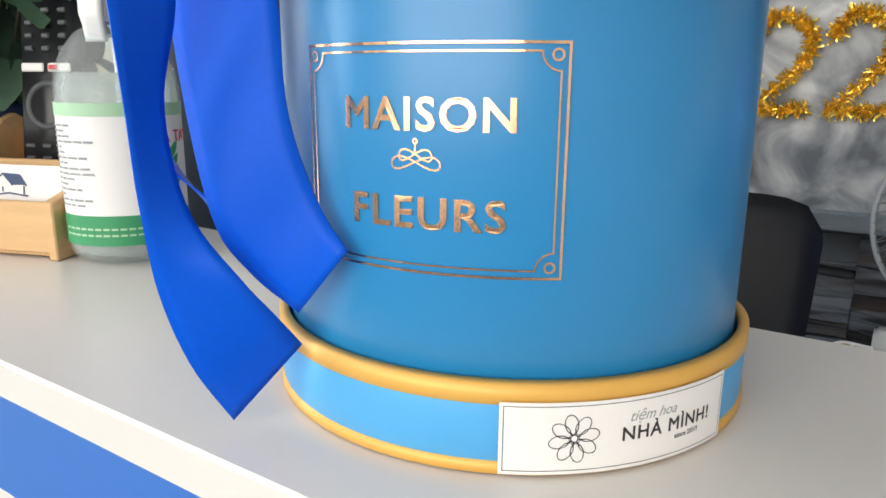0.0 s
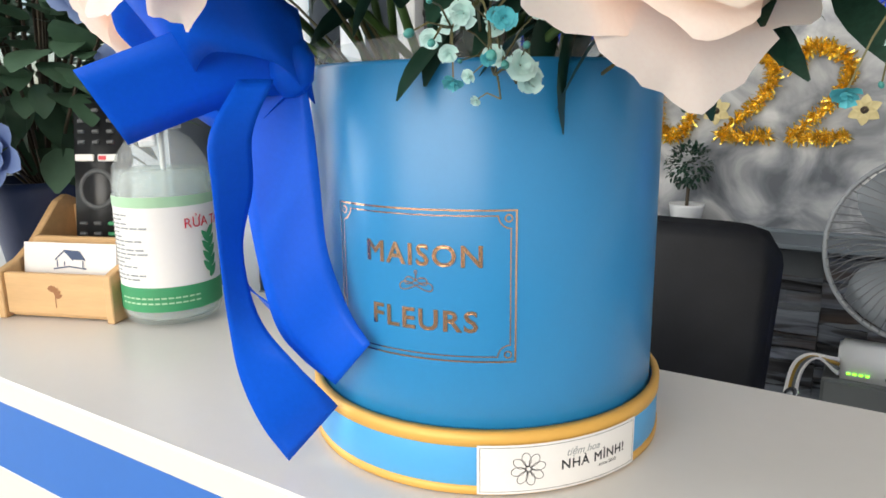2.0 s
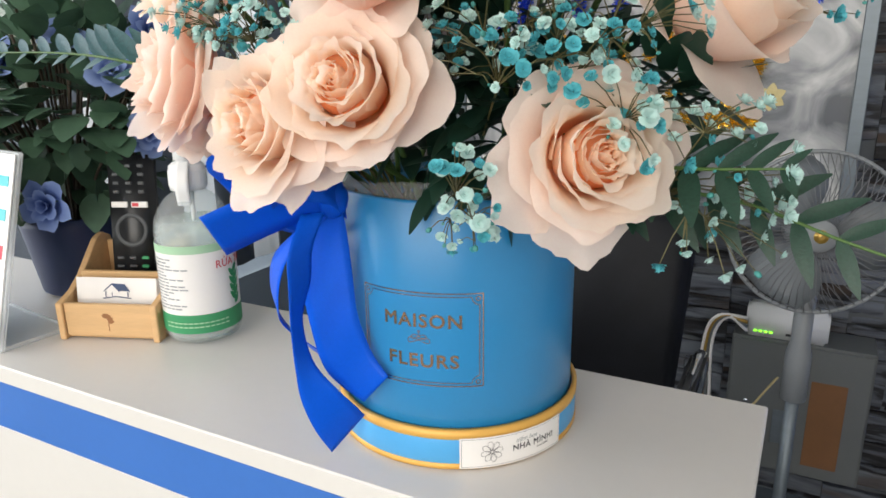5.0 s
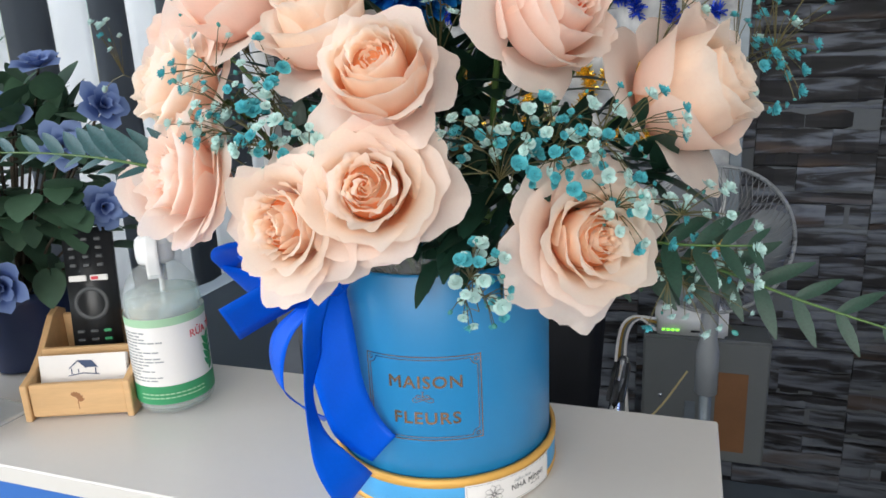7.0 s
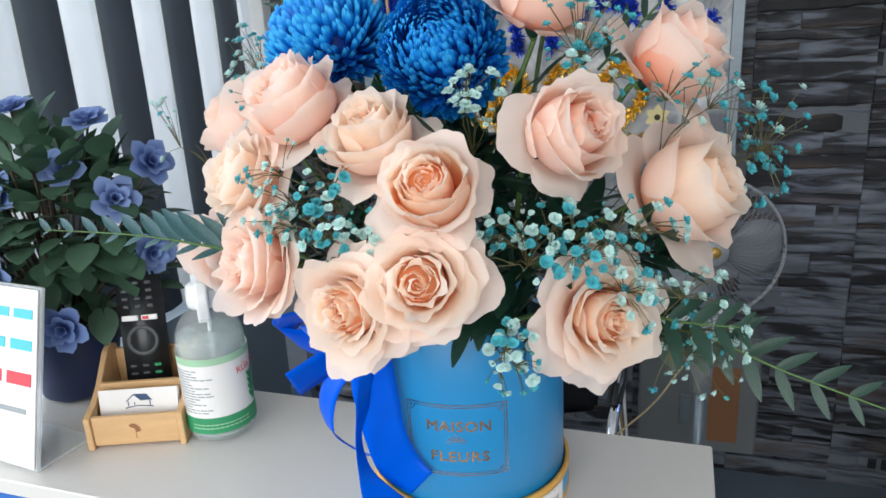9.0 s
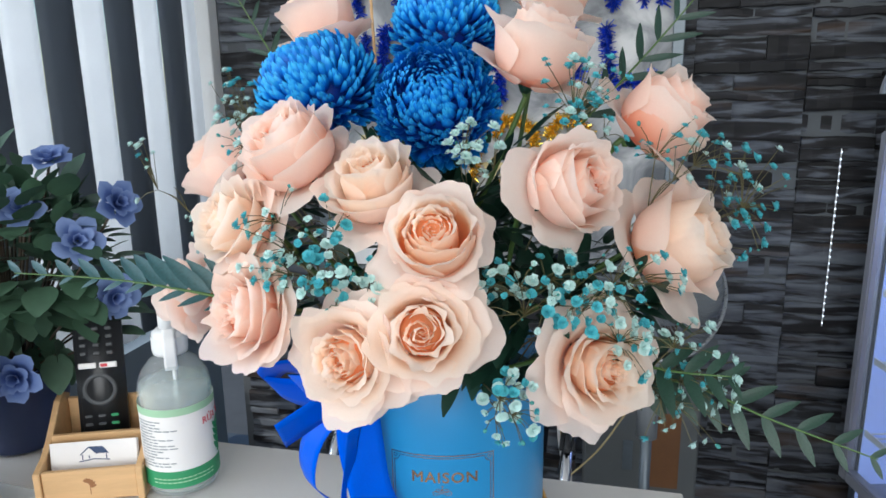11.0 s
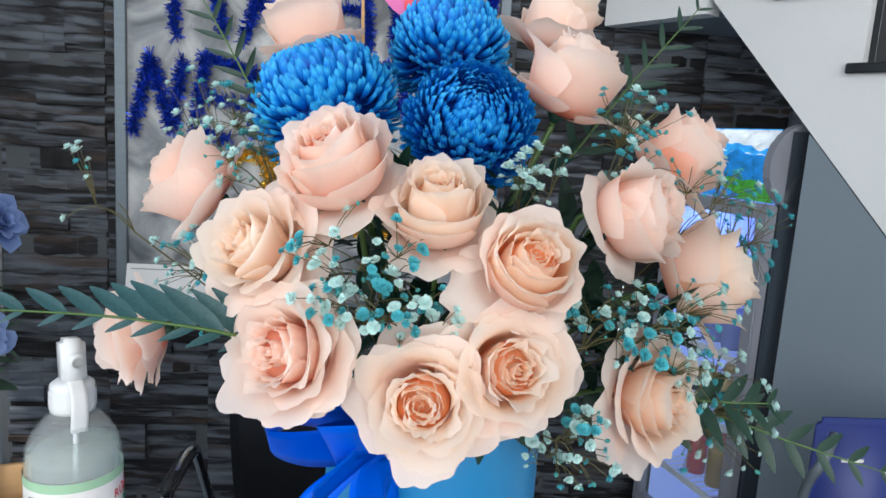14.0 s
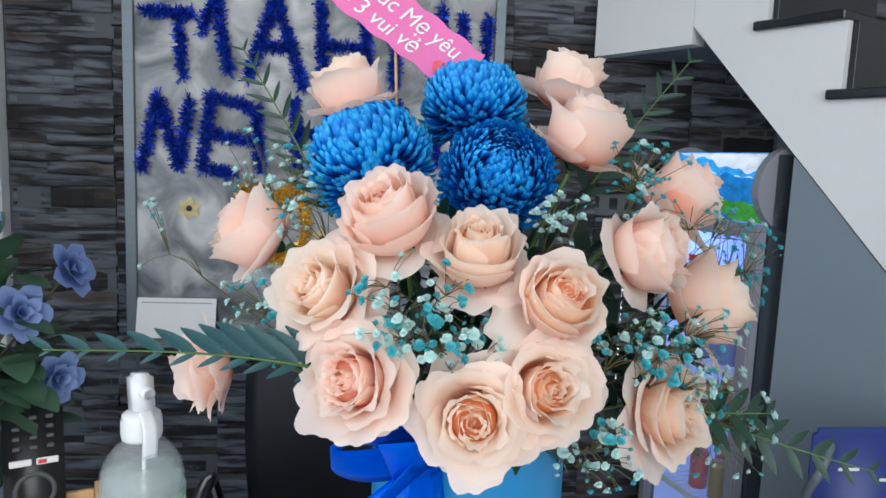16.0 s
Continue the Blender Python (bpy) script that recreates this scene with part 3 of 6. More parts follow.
# petals, belly, height, rim, half width, lip length, roll of the lip
OPEN_ROSE = (
    (3, 0.10, 0.97, 0.05, 1.70, 0.06, 0.5), (3, 0.15, 0.97, 0.11, 1.45, 0.11, 1.0), (4, 0.20, 0.96, 0.16, 1.30, 0.12, 1.2),
    (4, 0.26, 0.95, 0.23, 1.25, 0.13, 1.2), (5, 0.32, 0.93, 0.31, 1.20, 0.14, 1.2), (5, 0.38, 0.89, 0.42, 1.15, 0.17, 1.1),
    (4, 0.42, 0.82, 0.54, 1.15, 0.20, 1.0), (5, 0.44, 0.72, 0.68, 1.05, 0.24, 1.0), (5, 0.44, 0.56, 0.80, 0.98, 0.26, 0.9), (5, 0.42, 0.30, 0.92, 0.85, 0.28, 0.8))
CUPPED_ROSE = (
    (3, 0.10, 0.92, 0.05, 1.70, 0.05, 0.3), (3, 0.17, 0.96, 0.12, 1.45, 0.07, 0.7), (4, 0.25, 0.99, 0.20, 1.25, 0.08, 0.9),
    (4, 0.34, 1.00, 0.29, 1.20, 0.10, 1.1), (4, 0.44, 0.98, 0.41, 1.20, 0.12, 1.2), (4, 0.55, 0.92, 0.55, 1.20, 0.16, 1.3),
    (4, 0.64, 0.80, 0.69, 1.15, 0.18, 1.3), (4, 0.66, 0.56, 0.78, 1.10, 0.22, 1.3), (4, 0.60, 0.08, 0.80, 1.00, 0.32, 1.4))
CLOSED_ROSE = (
    (3, 0.13, 1.04, 0.06, 1.80, 0.05, 0.3), (3, 0.21, 1.10, 0.14, 1.60, 0.06, 0.6), (3, 0.30, 1.13, 0.23, 1.55, 0.08, 0.8),
    (3, 0.40, 1.13, 0.33, 1.50, 0.10, 1.0), (3, 0.51, 1.08, 0.44, 1.45, 0.12, 1.2), (3, 0.60, 0.98, 0.57, 1.40, 0.15, 0.9),
    (3, 0.62, 0.76, 0.74, 1.30, 0.22, 0.9), (3, 0.52, 0.26, 0.86, 1.10, 0.30, 0.7))


def rose(seed, material, openness, m, label, guard=1.0):
    rng = random.Random(seed)
    o = thing("rose", m, label, "rose", "roses in the box")
    bands = OPEN_ROSE if openness > 0.96 else CUPPED_ROSE if openness > 0.86 else CLOSED_ROSE
    wide_open = openness if openness > 0.86 else 0.86 + 0.15 * openness
    swirl = rng.choice((-1, 1)) * rng.uniform(0.1, 0.6)
    last, spin = len(bands) - 1, 0.0
    for k, (n, belly, height, rim, half, lip, roll) in enumerate(bands):
        f = k / last
        wide = (1 + (wide_open - 1) * f) * (guard if k == last else 1.0)
        for i in range(n):
            spin += math.tau / n + rng.uniform(-0.22, 0.22)
            g = rose_petal(rng, 0.02 + 0.10 * f, belly * wide, height * rng.uniform(0.94, 1.06), rim * wide * rng.uniform(0.92, 1.08), half * rng.uniform(0.85, 1.12), lip * rng.uniform(0.6, 1.3),
                           roll * rng.uniform(0.5, 1.35), 0.014 + 0.030 * f, swirl * (1 - f) ** 2, rng.uniform(0.0, 0.07))
            tilt = Matrix.Rotation(spin, 4, "Z") @ Matrix.Rotation(rng.uniform(-0.10, 0.08) * (0.4 + f), 4, "Y")
            bm = sheet([[tilt @ p for p in row] for row in g], 0, uv=True, lip=0.74 + 0.26 * min(1.0, 1.35 * f))
            part("petal", bm, GUARD if k >= last - 1 else material, o, smooth=True)
        spin += 0.7
    # added plug under the inner rims; reflects light so the hollow isn't dark
    top = bands[3][2] - 0.10
    part("petal_heart", lathe([(0.001, top), (0.10, top + 0.01), (0.20, top), (0.30, top - 0.04), (0.38, top - 0.14), (0.40, top - 0.34)], 20), material, o, smooth=True)
    part("calyx", lathe([(0.001, -0.16), (0.07, -0.14), (0.14, -0.04), (0.12, 0.04), (0.03, 0.1)], 10), LEAF, o, "green calyx", smooth=True)
    foot = m.inverted() @ (BOX + Vector((rng.uniform(-0.04, 0.04), rng.uniform(-0.04, 0.04), 0.13)))
    part("stem", tube(smooth_path([(0, 0, -0.14), (0, 0, -0.7), foot], 5), 0.05, 6), GREEN_STEM, o, "green stem", smooth=True)
    return o


HEART = Vector((-0.116, 0.235, 1.225))


def facing(at, scale, twist=0.0, lean=(0, 0, 0)):
    """A pose at a place in the bunch, opening away from its heart."""
    at = Vector(at)
    d = ((at - HEART).normalized() + Vector(lean)).normalized()
    q = d.to_track_quat("Z", "Y").to_matrix().to_4x4()
    return Matrix.Translation(at - d * scale * 0.62) @ q @ Matrix.Rotation(twist, 4, "Z") @ Matrix.Diagonal((scale, scale, scale, 1))


P_LABEL = "open peach-pink rose with curled petal lips"
# place, size, material, openness, twist, lean
ROSES = [
    ((-0.140, 0.067, 1.259), 0.0340, PEACH, 1.0, 0.3, (0, 0, 0)),
    ((-0.096, 0.071, 1.277), 0.0335, PEACH, 1.0, 1.7, (0.05, 0, 0.0)),
    ((-0.212, 0.083, 1.277), 0.0350, PINK, 1.0, 2.4, (0, 0, 0)),
    ((-0.089, 0.074, 1.332), 0.0315, PEACH, 0.95, 0.9, (0, 0, 0)),
    ((-0.194, 0.116, 1.378), 0.0365, PINK, 0.92, 4.0, (0, -0.1, 0.15)),
    ((-0.135, 0.104, 1.358), 0.0325, CREAM, 0.90, 5.1, (0, 0, 0.4)),
    ((-0.234, 0.112, 1.327), 0.0340, CREAM, 1.0, 3.3, (0, -0.1, 0)),
    ((-0.015, 0.119, 1.356), 0.0350, PINK, 0.90, 0.2, (0.30, -0.05, -0.25)),
    ((0.048, 0.159, 1.315), 0.0415, CREAM, 0.78, 2.9, (0.1, 0, 0)),
    ((0.004, 0.114, 1.246), 0.0350, PEACH, 1.0, 5.6, (0.0, -0.12, 0.1)),
    ((0.038, 0.197, 1.391), 0.0390, PINK, 0.75, 1.2, (0.2, 0, 0)),
    ((-0.293, 0.208, 1.353), 0.0375, PINK, 0.82, 0.5, (-0.2, 0, 0)),
    ((-0.325, 0.191, 1.249), 0.0335, PINK, 1.0, 2.1, (-0.2, 0, -0.35)),
    ((-0.222, 0.252, 1.465), 0.0375, CREAM, 0.78, 4.4, (0, 0, 0.1)),
    ((-0.045, 0.189, 1.436), 0.0400, PINK, 0.80, 3.6, (0, 0, 0)),
    ((-0.040, 0.263, 1.480), 0.0370, CREAM, 0.82, 1.9, (0, 0, 0)),
]
for i, (at, size, material, openness, twist, lean) in enumerate(ROSES):
    rose(40 + i, material, openness, facing(at, size * (1.05 if openness > 0.86 else 1.02), twist, lean), "half-open cream-pink rose bud on a green stem" if openness < 0.8 else P_LABEL, 0.92 if i in (0, 2, 12) else 1.1 if i in (4, 5) else 1.0)


# ---- blue chrysanthemums ----
def mum_petal():
    grid = []
    for i in range(9):
        t = (i / 8) ** 0.75
        w = 0.072 * (0.45 + 0.55 * math.sin(math.pi * 0.75 * t)) * (1.0 if t < 0.6 else math.sqrt(max(0.03, 1 - ((t - 0.6) / 0.41) ** 2)))
        x = 0.20 * t * t - 0.03 * t
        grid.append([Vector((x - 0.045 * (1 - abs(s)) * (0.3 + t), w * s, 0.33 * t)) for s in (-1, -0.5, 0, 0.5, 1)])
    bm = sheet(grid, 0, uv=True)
    me = bpy.data.meshes.new("petal")
    bm.to_mesh(me)
    bm.free()
    for p in me.polygons:
        p.use_smooth = True
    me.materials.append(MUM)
    return me


MUM_PETAL = mum_petal()


def chrysanthemum(at, size, seed, lean=(0, 0, 0)):
    rng = random.Random(seed)
    d = ((Vector(at) - HEART).normalized() + Vector(lean)).normalized()
    m = Matrix.Translation(at) @ d.to_track_quat("Z", "Y").to_matrix().to_4x4() @ Matrix.Scale(size, 4)
    o = thing("chrysanthemum", m, "large round royal-blue dyed chrysanthemum head", "chrysanthemum", "blue chrysanthemums")
    n = 780
    rest = bmesh.new()
    for i in range(n):
        f = (i + 0.5) / n
        z = 1 - 1.72 * f
        a = i * 2.399963 + rng.uniform(-0.15, 0.15)
        r = math.sqrt(max(0, 1 - z * z))
        out = Vector((r * math.cos(a), r * math.sin(a), z))
        tip = (Vector((0, 0, 1)) - out * z)
        tip = tip.normalized() if tip.length > 1e-4 else Vector((1, 0, 0))
        lift = 0.30 * min(1.0, 0.25 + 7 * f) if f < 0.5 else 0.30 - 1.2 * (f - 0.5)
        axis = (out + tip * lift + Vector([rng.uniform(-0.22, 0.22) for _ in range(3)])).normalized()
        xs = (tip - axis * tip.dot(axis)).normalized()
        rot = Matrix((xs, axis.cross(xs), axis)).transposed().to_4x4()
        grow = 0.55 + 0.45 * min(1, f * 6)
        s = grow * rng.uniform(0.80, 1.12)
        pm = Matrix.Translation(out * (0.68 - 0.04 * (1 - grow))) @ rot @ Matrix.Diagonal((s, s, s * (0.9 + 0.25 * f), 1))
        if f < 0.385:
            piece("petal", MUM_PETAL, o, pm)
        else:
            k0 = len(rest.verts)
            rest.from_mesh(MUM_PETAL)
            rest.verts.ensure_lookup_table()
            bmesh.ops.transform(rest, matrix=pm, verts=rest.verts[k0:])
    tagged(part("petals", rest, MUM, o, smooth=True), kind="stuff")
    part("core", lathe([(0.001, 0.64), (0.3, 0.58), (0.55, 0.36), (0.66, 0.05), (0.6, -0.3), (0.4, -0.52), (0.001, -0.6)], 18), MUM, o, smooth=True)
    part("stem", tube([(0, 0, -0.5), (0.02, 0, -2.2), (0.04, 0, -3.2)], 0.06, 6), GREEN_STEM, o, smooth=True)


chrysanthemum((-0.205, 0.200, 1.409), 0.0465, 1, (0, 0, 0.2))
chrysanthemum((-0.121, 0.254, 1.455), 0.0430, 2, (0, -0.1, 0))
chrysanthemum((-0.112, 0.179, 1.400), 0.0425, 3, (0.05, -0.9, -0.2))


# ---- baby's breath ----
def floret_mesh(name, material, seed, size):
    """A tiny double flower: rings of cupped petals, the inner ones upright."""
    rng = random.Random(seed)
    bm = bmesh.new()
    if size < 0.002:
        bmesh.ops.create_icosphere(bm, subdivisions=2, radius=size)
        bmesh.ops.scale(bm, vec=(0.85, 0.85, 1.2), verts=bm.verts)
    else:
        for n, reach, rise in ((3, 0.40, 0.85), (5, 0.75, 0.62), (6, 1.0, 0.20)):
            turn = rng.uniform(0, 6)
            for k in range(n):
                a = turn + math.tau * k / n + rng.uniform(-0.2, 0.2)
                far, wide = reach * rng.uniform(0.85, 1.15), 2.6 / n + 0.25
                lift = rise + rng.uniform(-0.12, 0.18)
                grid = []
                for t, w in ((0.0, 0.25), (0.55, 1.0), (1.0, 0.72)):
                    grid.append([Vector((size * far * t * math.cos(a + u * wide * w), size * far * t * math.sin(a + u * wide * w), size * (lift * t ** 1.5 + 0.10 * abs(u) * t - 0.1))) for u in (-1, 0, 1)])
                sheet(grid, 0, bm)
        bmesh.ops.remove_doubles(bm, verts=bm.verts, dist=1e-6)
    me = bpy.data.meshes.new(name)
    bm.to_mesh(me)
    bm.free()
    for p in me.polygons:
        p.use_smooth = True
    me.materials.append(material)
    return me


FLORETS = [floret_mesh("floret", TEAL, 1, 0.0036), floret_mesh("floret", MINT, 2, 0.0038), floret_mesh("floret", MINT, 3, 0.0031), floret_mesh("floret", TEAL, 4, 0.0029)]
BUDS = floret_mesh("bud", BUD, 5, 0.0013)


def sprig(at, spread, n, seed, blue=0.5, foot=None):
    """A branching spray of tiny flowers round a place, its stems meeting inside the bunch."""
    rng = random.Random(seed)
    at, n = Vector(at), int(n * 1.35)
    foot = Vector(foot) if foot else BOX + Vector((0.3 * (at.x - BOX.x), 0.3 * (at.y - BOX.y), 0.15))
    o = thing("gypsophila_sprig", Matrix.Translation(foot), "spray of tiny dyed %s baby's breath on thin stems" % ("turquoise" if blue > 0.5 else "mint-white"), "baby's breath", "sprays of baby's breath")
    o_at = at - foot
    fork = o_at * 0.78
    bm = bmesh.new()
    tube(smooth_path([Vector(), o_at * 0.35 + Vector((0, 0, 0.008)), fork], 4), 0.0008, 4, bm, 0.7)
    joints = []
    for k in range(max(3, n // 6)):
        j = fork.lerp(o_at, 0.55) + Vector([rng.gauss(0, spread[i] * 0.45) for i in range(3)])
        joints.append(j)
        tube(smooth_path([fork, fork.lerp(j, 0.5) + Vector((0, 0, 0.003)), j], 3), 0.0005, 3, bm, 0.7)
    for k in range(n):
        p = o_at + Vector([max(-1.7, min(1.7, rng.gauss(0, 1))) * spread[i] * 0.80 for i in range(3)])
        j = min(joints, key=lambda q: (q - p).length)
        tube([j, j.lerp(p, 0.55) + Vector((0, 0, 0.002)), p], 0.00035, 3, bm, 0.7)
        mesh = BUDS if rng.random() < 0.2 else (FLORETS[rng.choice((0, 3))] if rng.random() < blue else FLORETS[rng.choice((1, 2))])
        d = (p - fork).normalized()
        s = rng.uniform(0.60, 1.22)
        piece("floret", mesh, o, Matrix.Translation(p) @ d.to_track_quat("Z", "Y").to_matrix().to_4x4() @ Matrix.Rotation(rng.uniform(0, 6), 4, "Z") @ Matrix.Scale(s, 4))
    tagged(part("stem", bm, STEM, o), kind="stuff")


SPRIGS = [
    ((-0.255, 0.185, 1.385), (0.016, 0.012, 0.022), 40, 0.35),
    ((-0.180, 0.082, 1.312), (0.026, 0.010, 0.014), 46, 0.5),
    ((-0.150, 0.080, 1.300), (0.024, 0.010, 0.010), 34, 0.45),
    ((-0.175, 0.085, 1.345), (0.030, 0.010, 0.014), 16, 0.6),
    ((-0.030, 0.098, 1.297), (0.026, 0.010, 0.016), 44, 0.45),
    ((0.010, 0.105, 1.300), (0.026, 0.012, 0.016), 34, 0.6),
    ((-0.078, 0.135, 1.375), (0.013, 0.010, 0.012), 26, 0.15),
    ((-0.012, 0.150, 1.400), (0.018, 0.010, 0.020), 44, 0.75),
    ((0.088, 0.190, 1.338), (0.016, 0.014, 0.026), 40, 0.9),
    ((0.056, 0.165, 1.372), (0.026, 0.012, 0.014), 26, 0.7),
    ((0.056, 0.128, 1.232), (0.018, 0.012, 0.026), 42, 0.1),
    ((-0.284, 0.178, 1.302), (0.018, 0.012, 0.022), 30, 0.3),
    ((-0.046, 0.088, 1.228), (0.012, 0.010, 0.020), 24, 0.5),
    ((-0.365, 0.200, 1.352), (0.012, 0.010, 0.020), 6, 0.3),
    ((-0.300, 0.240, 1.394), (0.012, 0.010, 0.024), 20, 0.2),
    ((-0.058, 0.122, 1.206), (0.010, 0.006, 0.010), 12, 0.3),
    ((-0.074, 0.122, 1.295), (0.020, 0.010, 0.016), 26, 0.4),
    ((0.020, 0.115, 1.265), (0.020, 0.012, 0.016), 24, 0.4),
    ((-0.255, 0.130, 1.300), (0.012, 0.012, 0.020), 16, 0.35),
]
for i, (at, spread, n, blue) in enumerate(SPRIGS):
    sprig(at, spread, n, 100 + i, blue)


# ---- foliage ----
def blade(length, width, fold=0.15, droop=0.15, point=1.0):
    """A leaf blade along +y, folded on its midrib."""
    grid = []
    for i in range(6):
        t = i / 5
        w = width * (math.sin(math.pi * (0.06 + 0.92 * t) ** 0.8) ** 0.75) * 0.5
        grid.append([Vector((w * s, length * t, abs(s) * fold * w - droop * length * t * t)) for s in (-1, -0.5, 0, 0.5, 1)])
    return sheet(grid)


def shared(name, bm, material):
    me = bpy.data.meshes.new(name)
    bm.to_mesh(me)
    bm.free()
    for p in me.polygons:
        p.use_smooth = True
    me.materials.append(material)
    return me


LEAFLET = shared("leaflet", blade(1, 0.26), LEAF_BLUE)
LEAFLET_DARK = shared("leaflet", blade(1, 0.24), LEAF)


def frond(path, n, length, mesh, up, label, slant=0.9, width=1.0, both=((1, 1.0), (-1, 1.0))):
    """A feather-shaped leaf: leaflets in pairs along a bent rib."""
    line = smooth_path(path, 8)
    base = line[0]
    o = thing("palm_frond", Matrix.Translation(base), label, "leaf frond", "leaf fronds in the bunch")
    part("rib", tube([p - base for p in line], 0.0013, 5, None, 0.35), GREEN_STEM, o, "green rib", smooth=True)
    up = Vector(up).normalized()
    rng = random.Random(n)
    for k in range(n):
        f = 0.06 + 0.92 * k / (n - 1)
        q = f * (len(line) - 1)
        i = min(int(q), len(line) - 2)
        p = line[i].lerp(line[i + 1], q - i) - base
        d = (line[i + 1] - line[i]).normalized()
        side = up.cross(d).normalized()
        for sgn, grow in both:
            y = (d * math.cos(slant) + side * sgn * math.sin(slant)).normalized()
            z = (up - y * up.dot(y)).normalized()
            rot = Matrix((y.cross(z), y, z)).transposed().to_4x4()
            s = grow * length * (1 - 0.62 * f ** 2) * rng.uniform(0.9, 1.08)
            piece("leaflet", mesh, o, Matrix.Translation(p) @ rot @ Matrix.Diagonal((s * width, s, s, 1)))
    return o


frond([(-0.20, 0.130, 1.262), (-0.250, 0.095, 1.284), (-0.310, 0.092, 1.291), (-0.392, 0.092, 1.292)], 12, 0.046, LEAFLET, (0.1, -0.80, 0.55), "dark green palm frond with stiff folded leaflets", 0.52, 0.95, ((-1, 1.0), (1, 0.45)))
frond([(-0.01, 0.170, 1.222), (0.055, 0.150, 1.224), (0.105, 0.128, 1.214), (0.158, 0.112, 1.203)], 9, 0.034, LEAFLET_DARK, (-0.2, -0.8, 0.5), "dark teal-green leaf frond with broad leaflets", 0.85, 1.15)
frond([(-0.235, 0.262, 1.36), (-0.268, 0.270, 1.424), (-0.311, 0.272, 1.496)], 11, 0.032, LEAFLET_DARK, (0.3, -0.9, 0.1), "slender green palm frond standing upright", 0.8, 0.75)
frond([(-0.02, 0.275, 1.38), (0.036, 0.315, 1.442), (0.096, 0.325, 1.515)], 9, 0.040, LEAFLET_DARK, (-0.3, -0.9, 0.1), "dark green palm frond behind the roses", 0.75, 0.75)
frond([(0.0, 0.160, 1.235), (0.045, 0.130, 1.240), (0.078, 0.118, 1.244)], 6, 0.036, LEAFLET_DARK, (0.0, -0.7, 0.7), "dark green leaf frond under the roses", 0.95, 1.2)


def filler():
    """Leaves that fill the heart of the bunch."""
    rng = random.Random(7)
    bm = bmesh.new()
    for k in range(560):
        d = Vector((rng.gauss(0.12, 1), rng.gauss(-0.25, 0.9), rng.gauss(0.35, 0.8))).normalized()
        c = Vector((-0.116, 0.195, 1.285)) if k < 420 else Vector((-0.035, 0.175, 1.255))
        p = c + Vector((d.x * 0.135, d.y * 0.085, d.z * 0.115)) * rng.uniform(0.25, 0.92) * (1.0 if k < 420 else 0.6)
        p.y = max(p.y, 0.135)
        if p.z < 1.215:
            p.z = 1.215 + rng.uniform(0, 0.02)
        m = Matrix.Translation(p) @ (d + Vector([rng.uniform(-0.8, 0.8) for _ in range(3)])).to_track_quat("Y", "Z").to_matrix().to_4x4() @ Matrix.Scale(rng.uniform(0.022, 0.042), 4)
        own = blade(1, 0.36)
        bmesh.ops.transform(own, matrix=m, verts=own.verts)
        join(bm, own)
    return bm


tagged(link_mesh("filler_foliage", filler(), LEAF), "dense dark green leaves packed between the flowers", "foliage", kind="stuff")


# ---- satin bow ----
def edge_band(left, right, thick=0.0005):
    a, b = smooth_path(left, 8), smooth_path(right, 8)
    n = 40
    pick = lambda l, f: l[min(int(f * (len(l) - 1)), len(l) - 2)].lerp(l[min(int(f * (len(l) - 1)), len(l) - 2) + 1], f * (len(l) - 1) - min(int(f * (len(l) - 1)), len(l) - 2))
    grid = []
    for i in range(n):
        p, q = pick(a, i / (n - 1)), pick(b, i / (n - 1))
        grid.append([p.lerp(q, c / 6) for c in range(7)])
    return sheet(grid, thick)


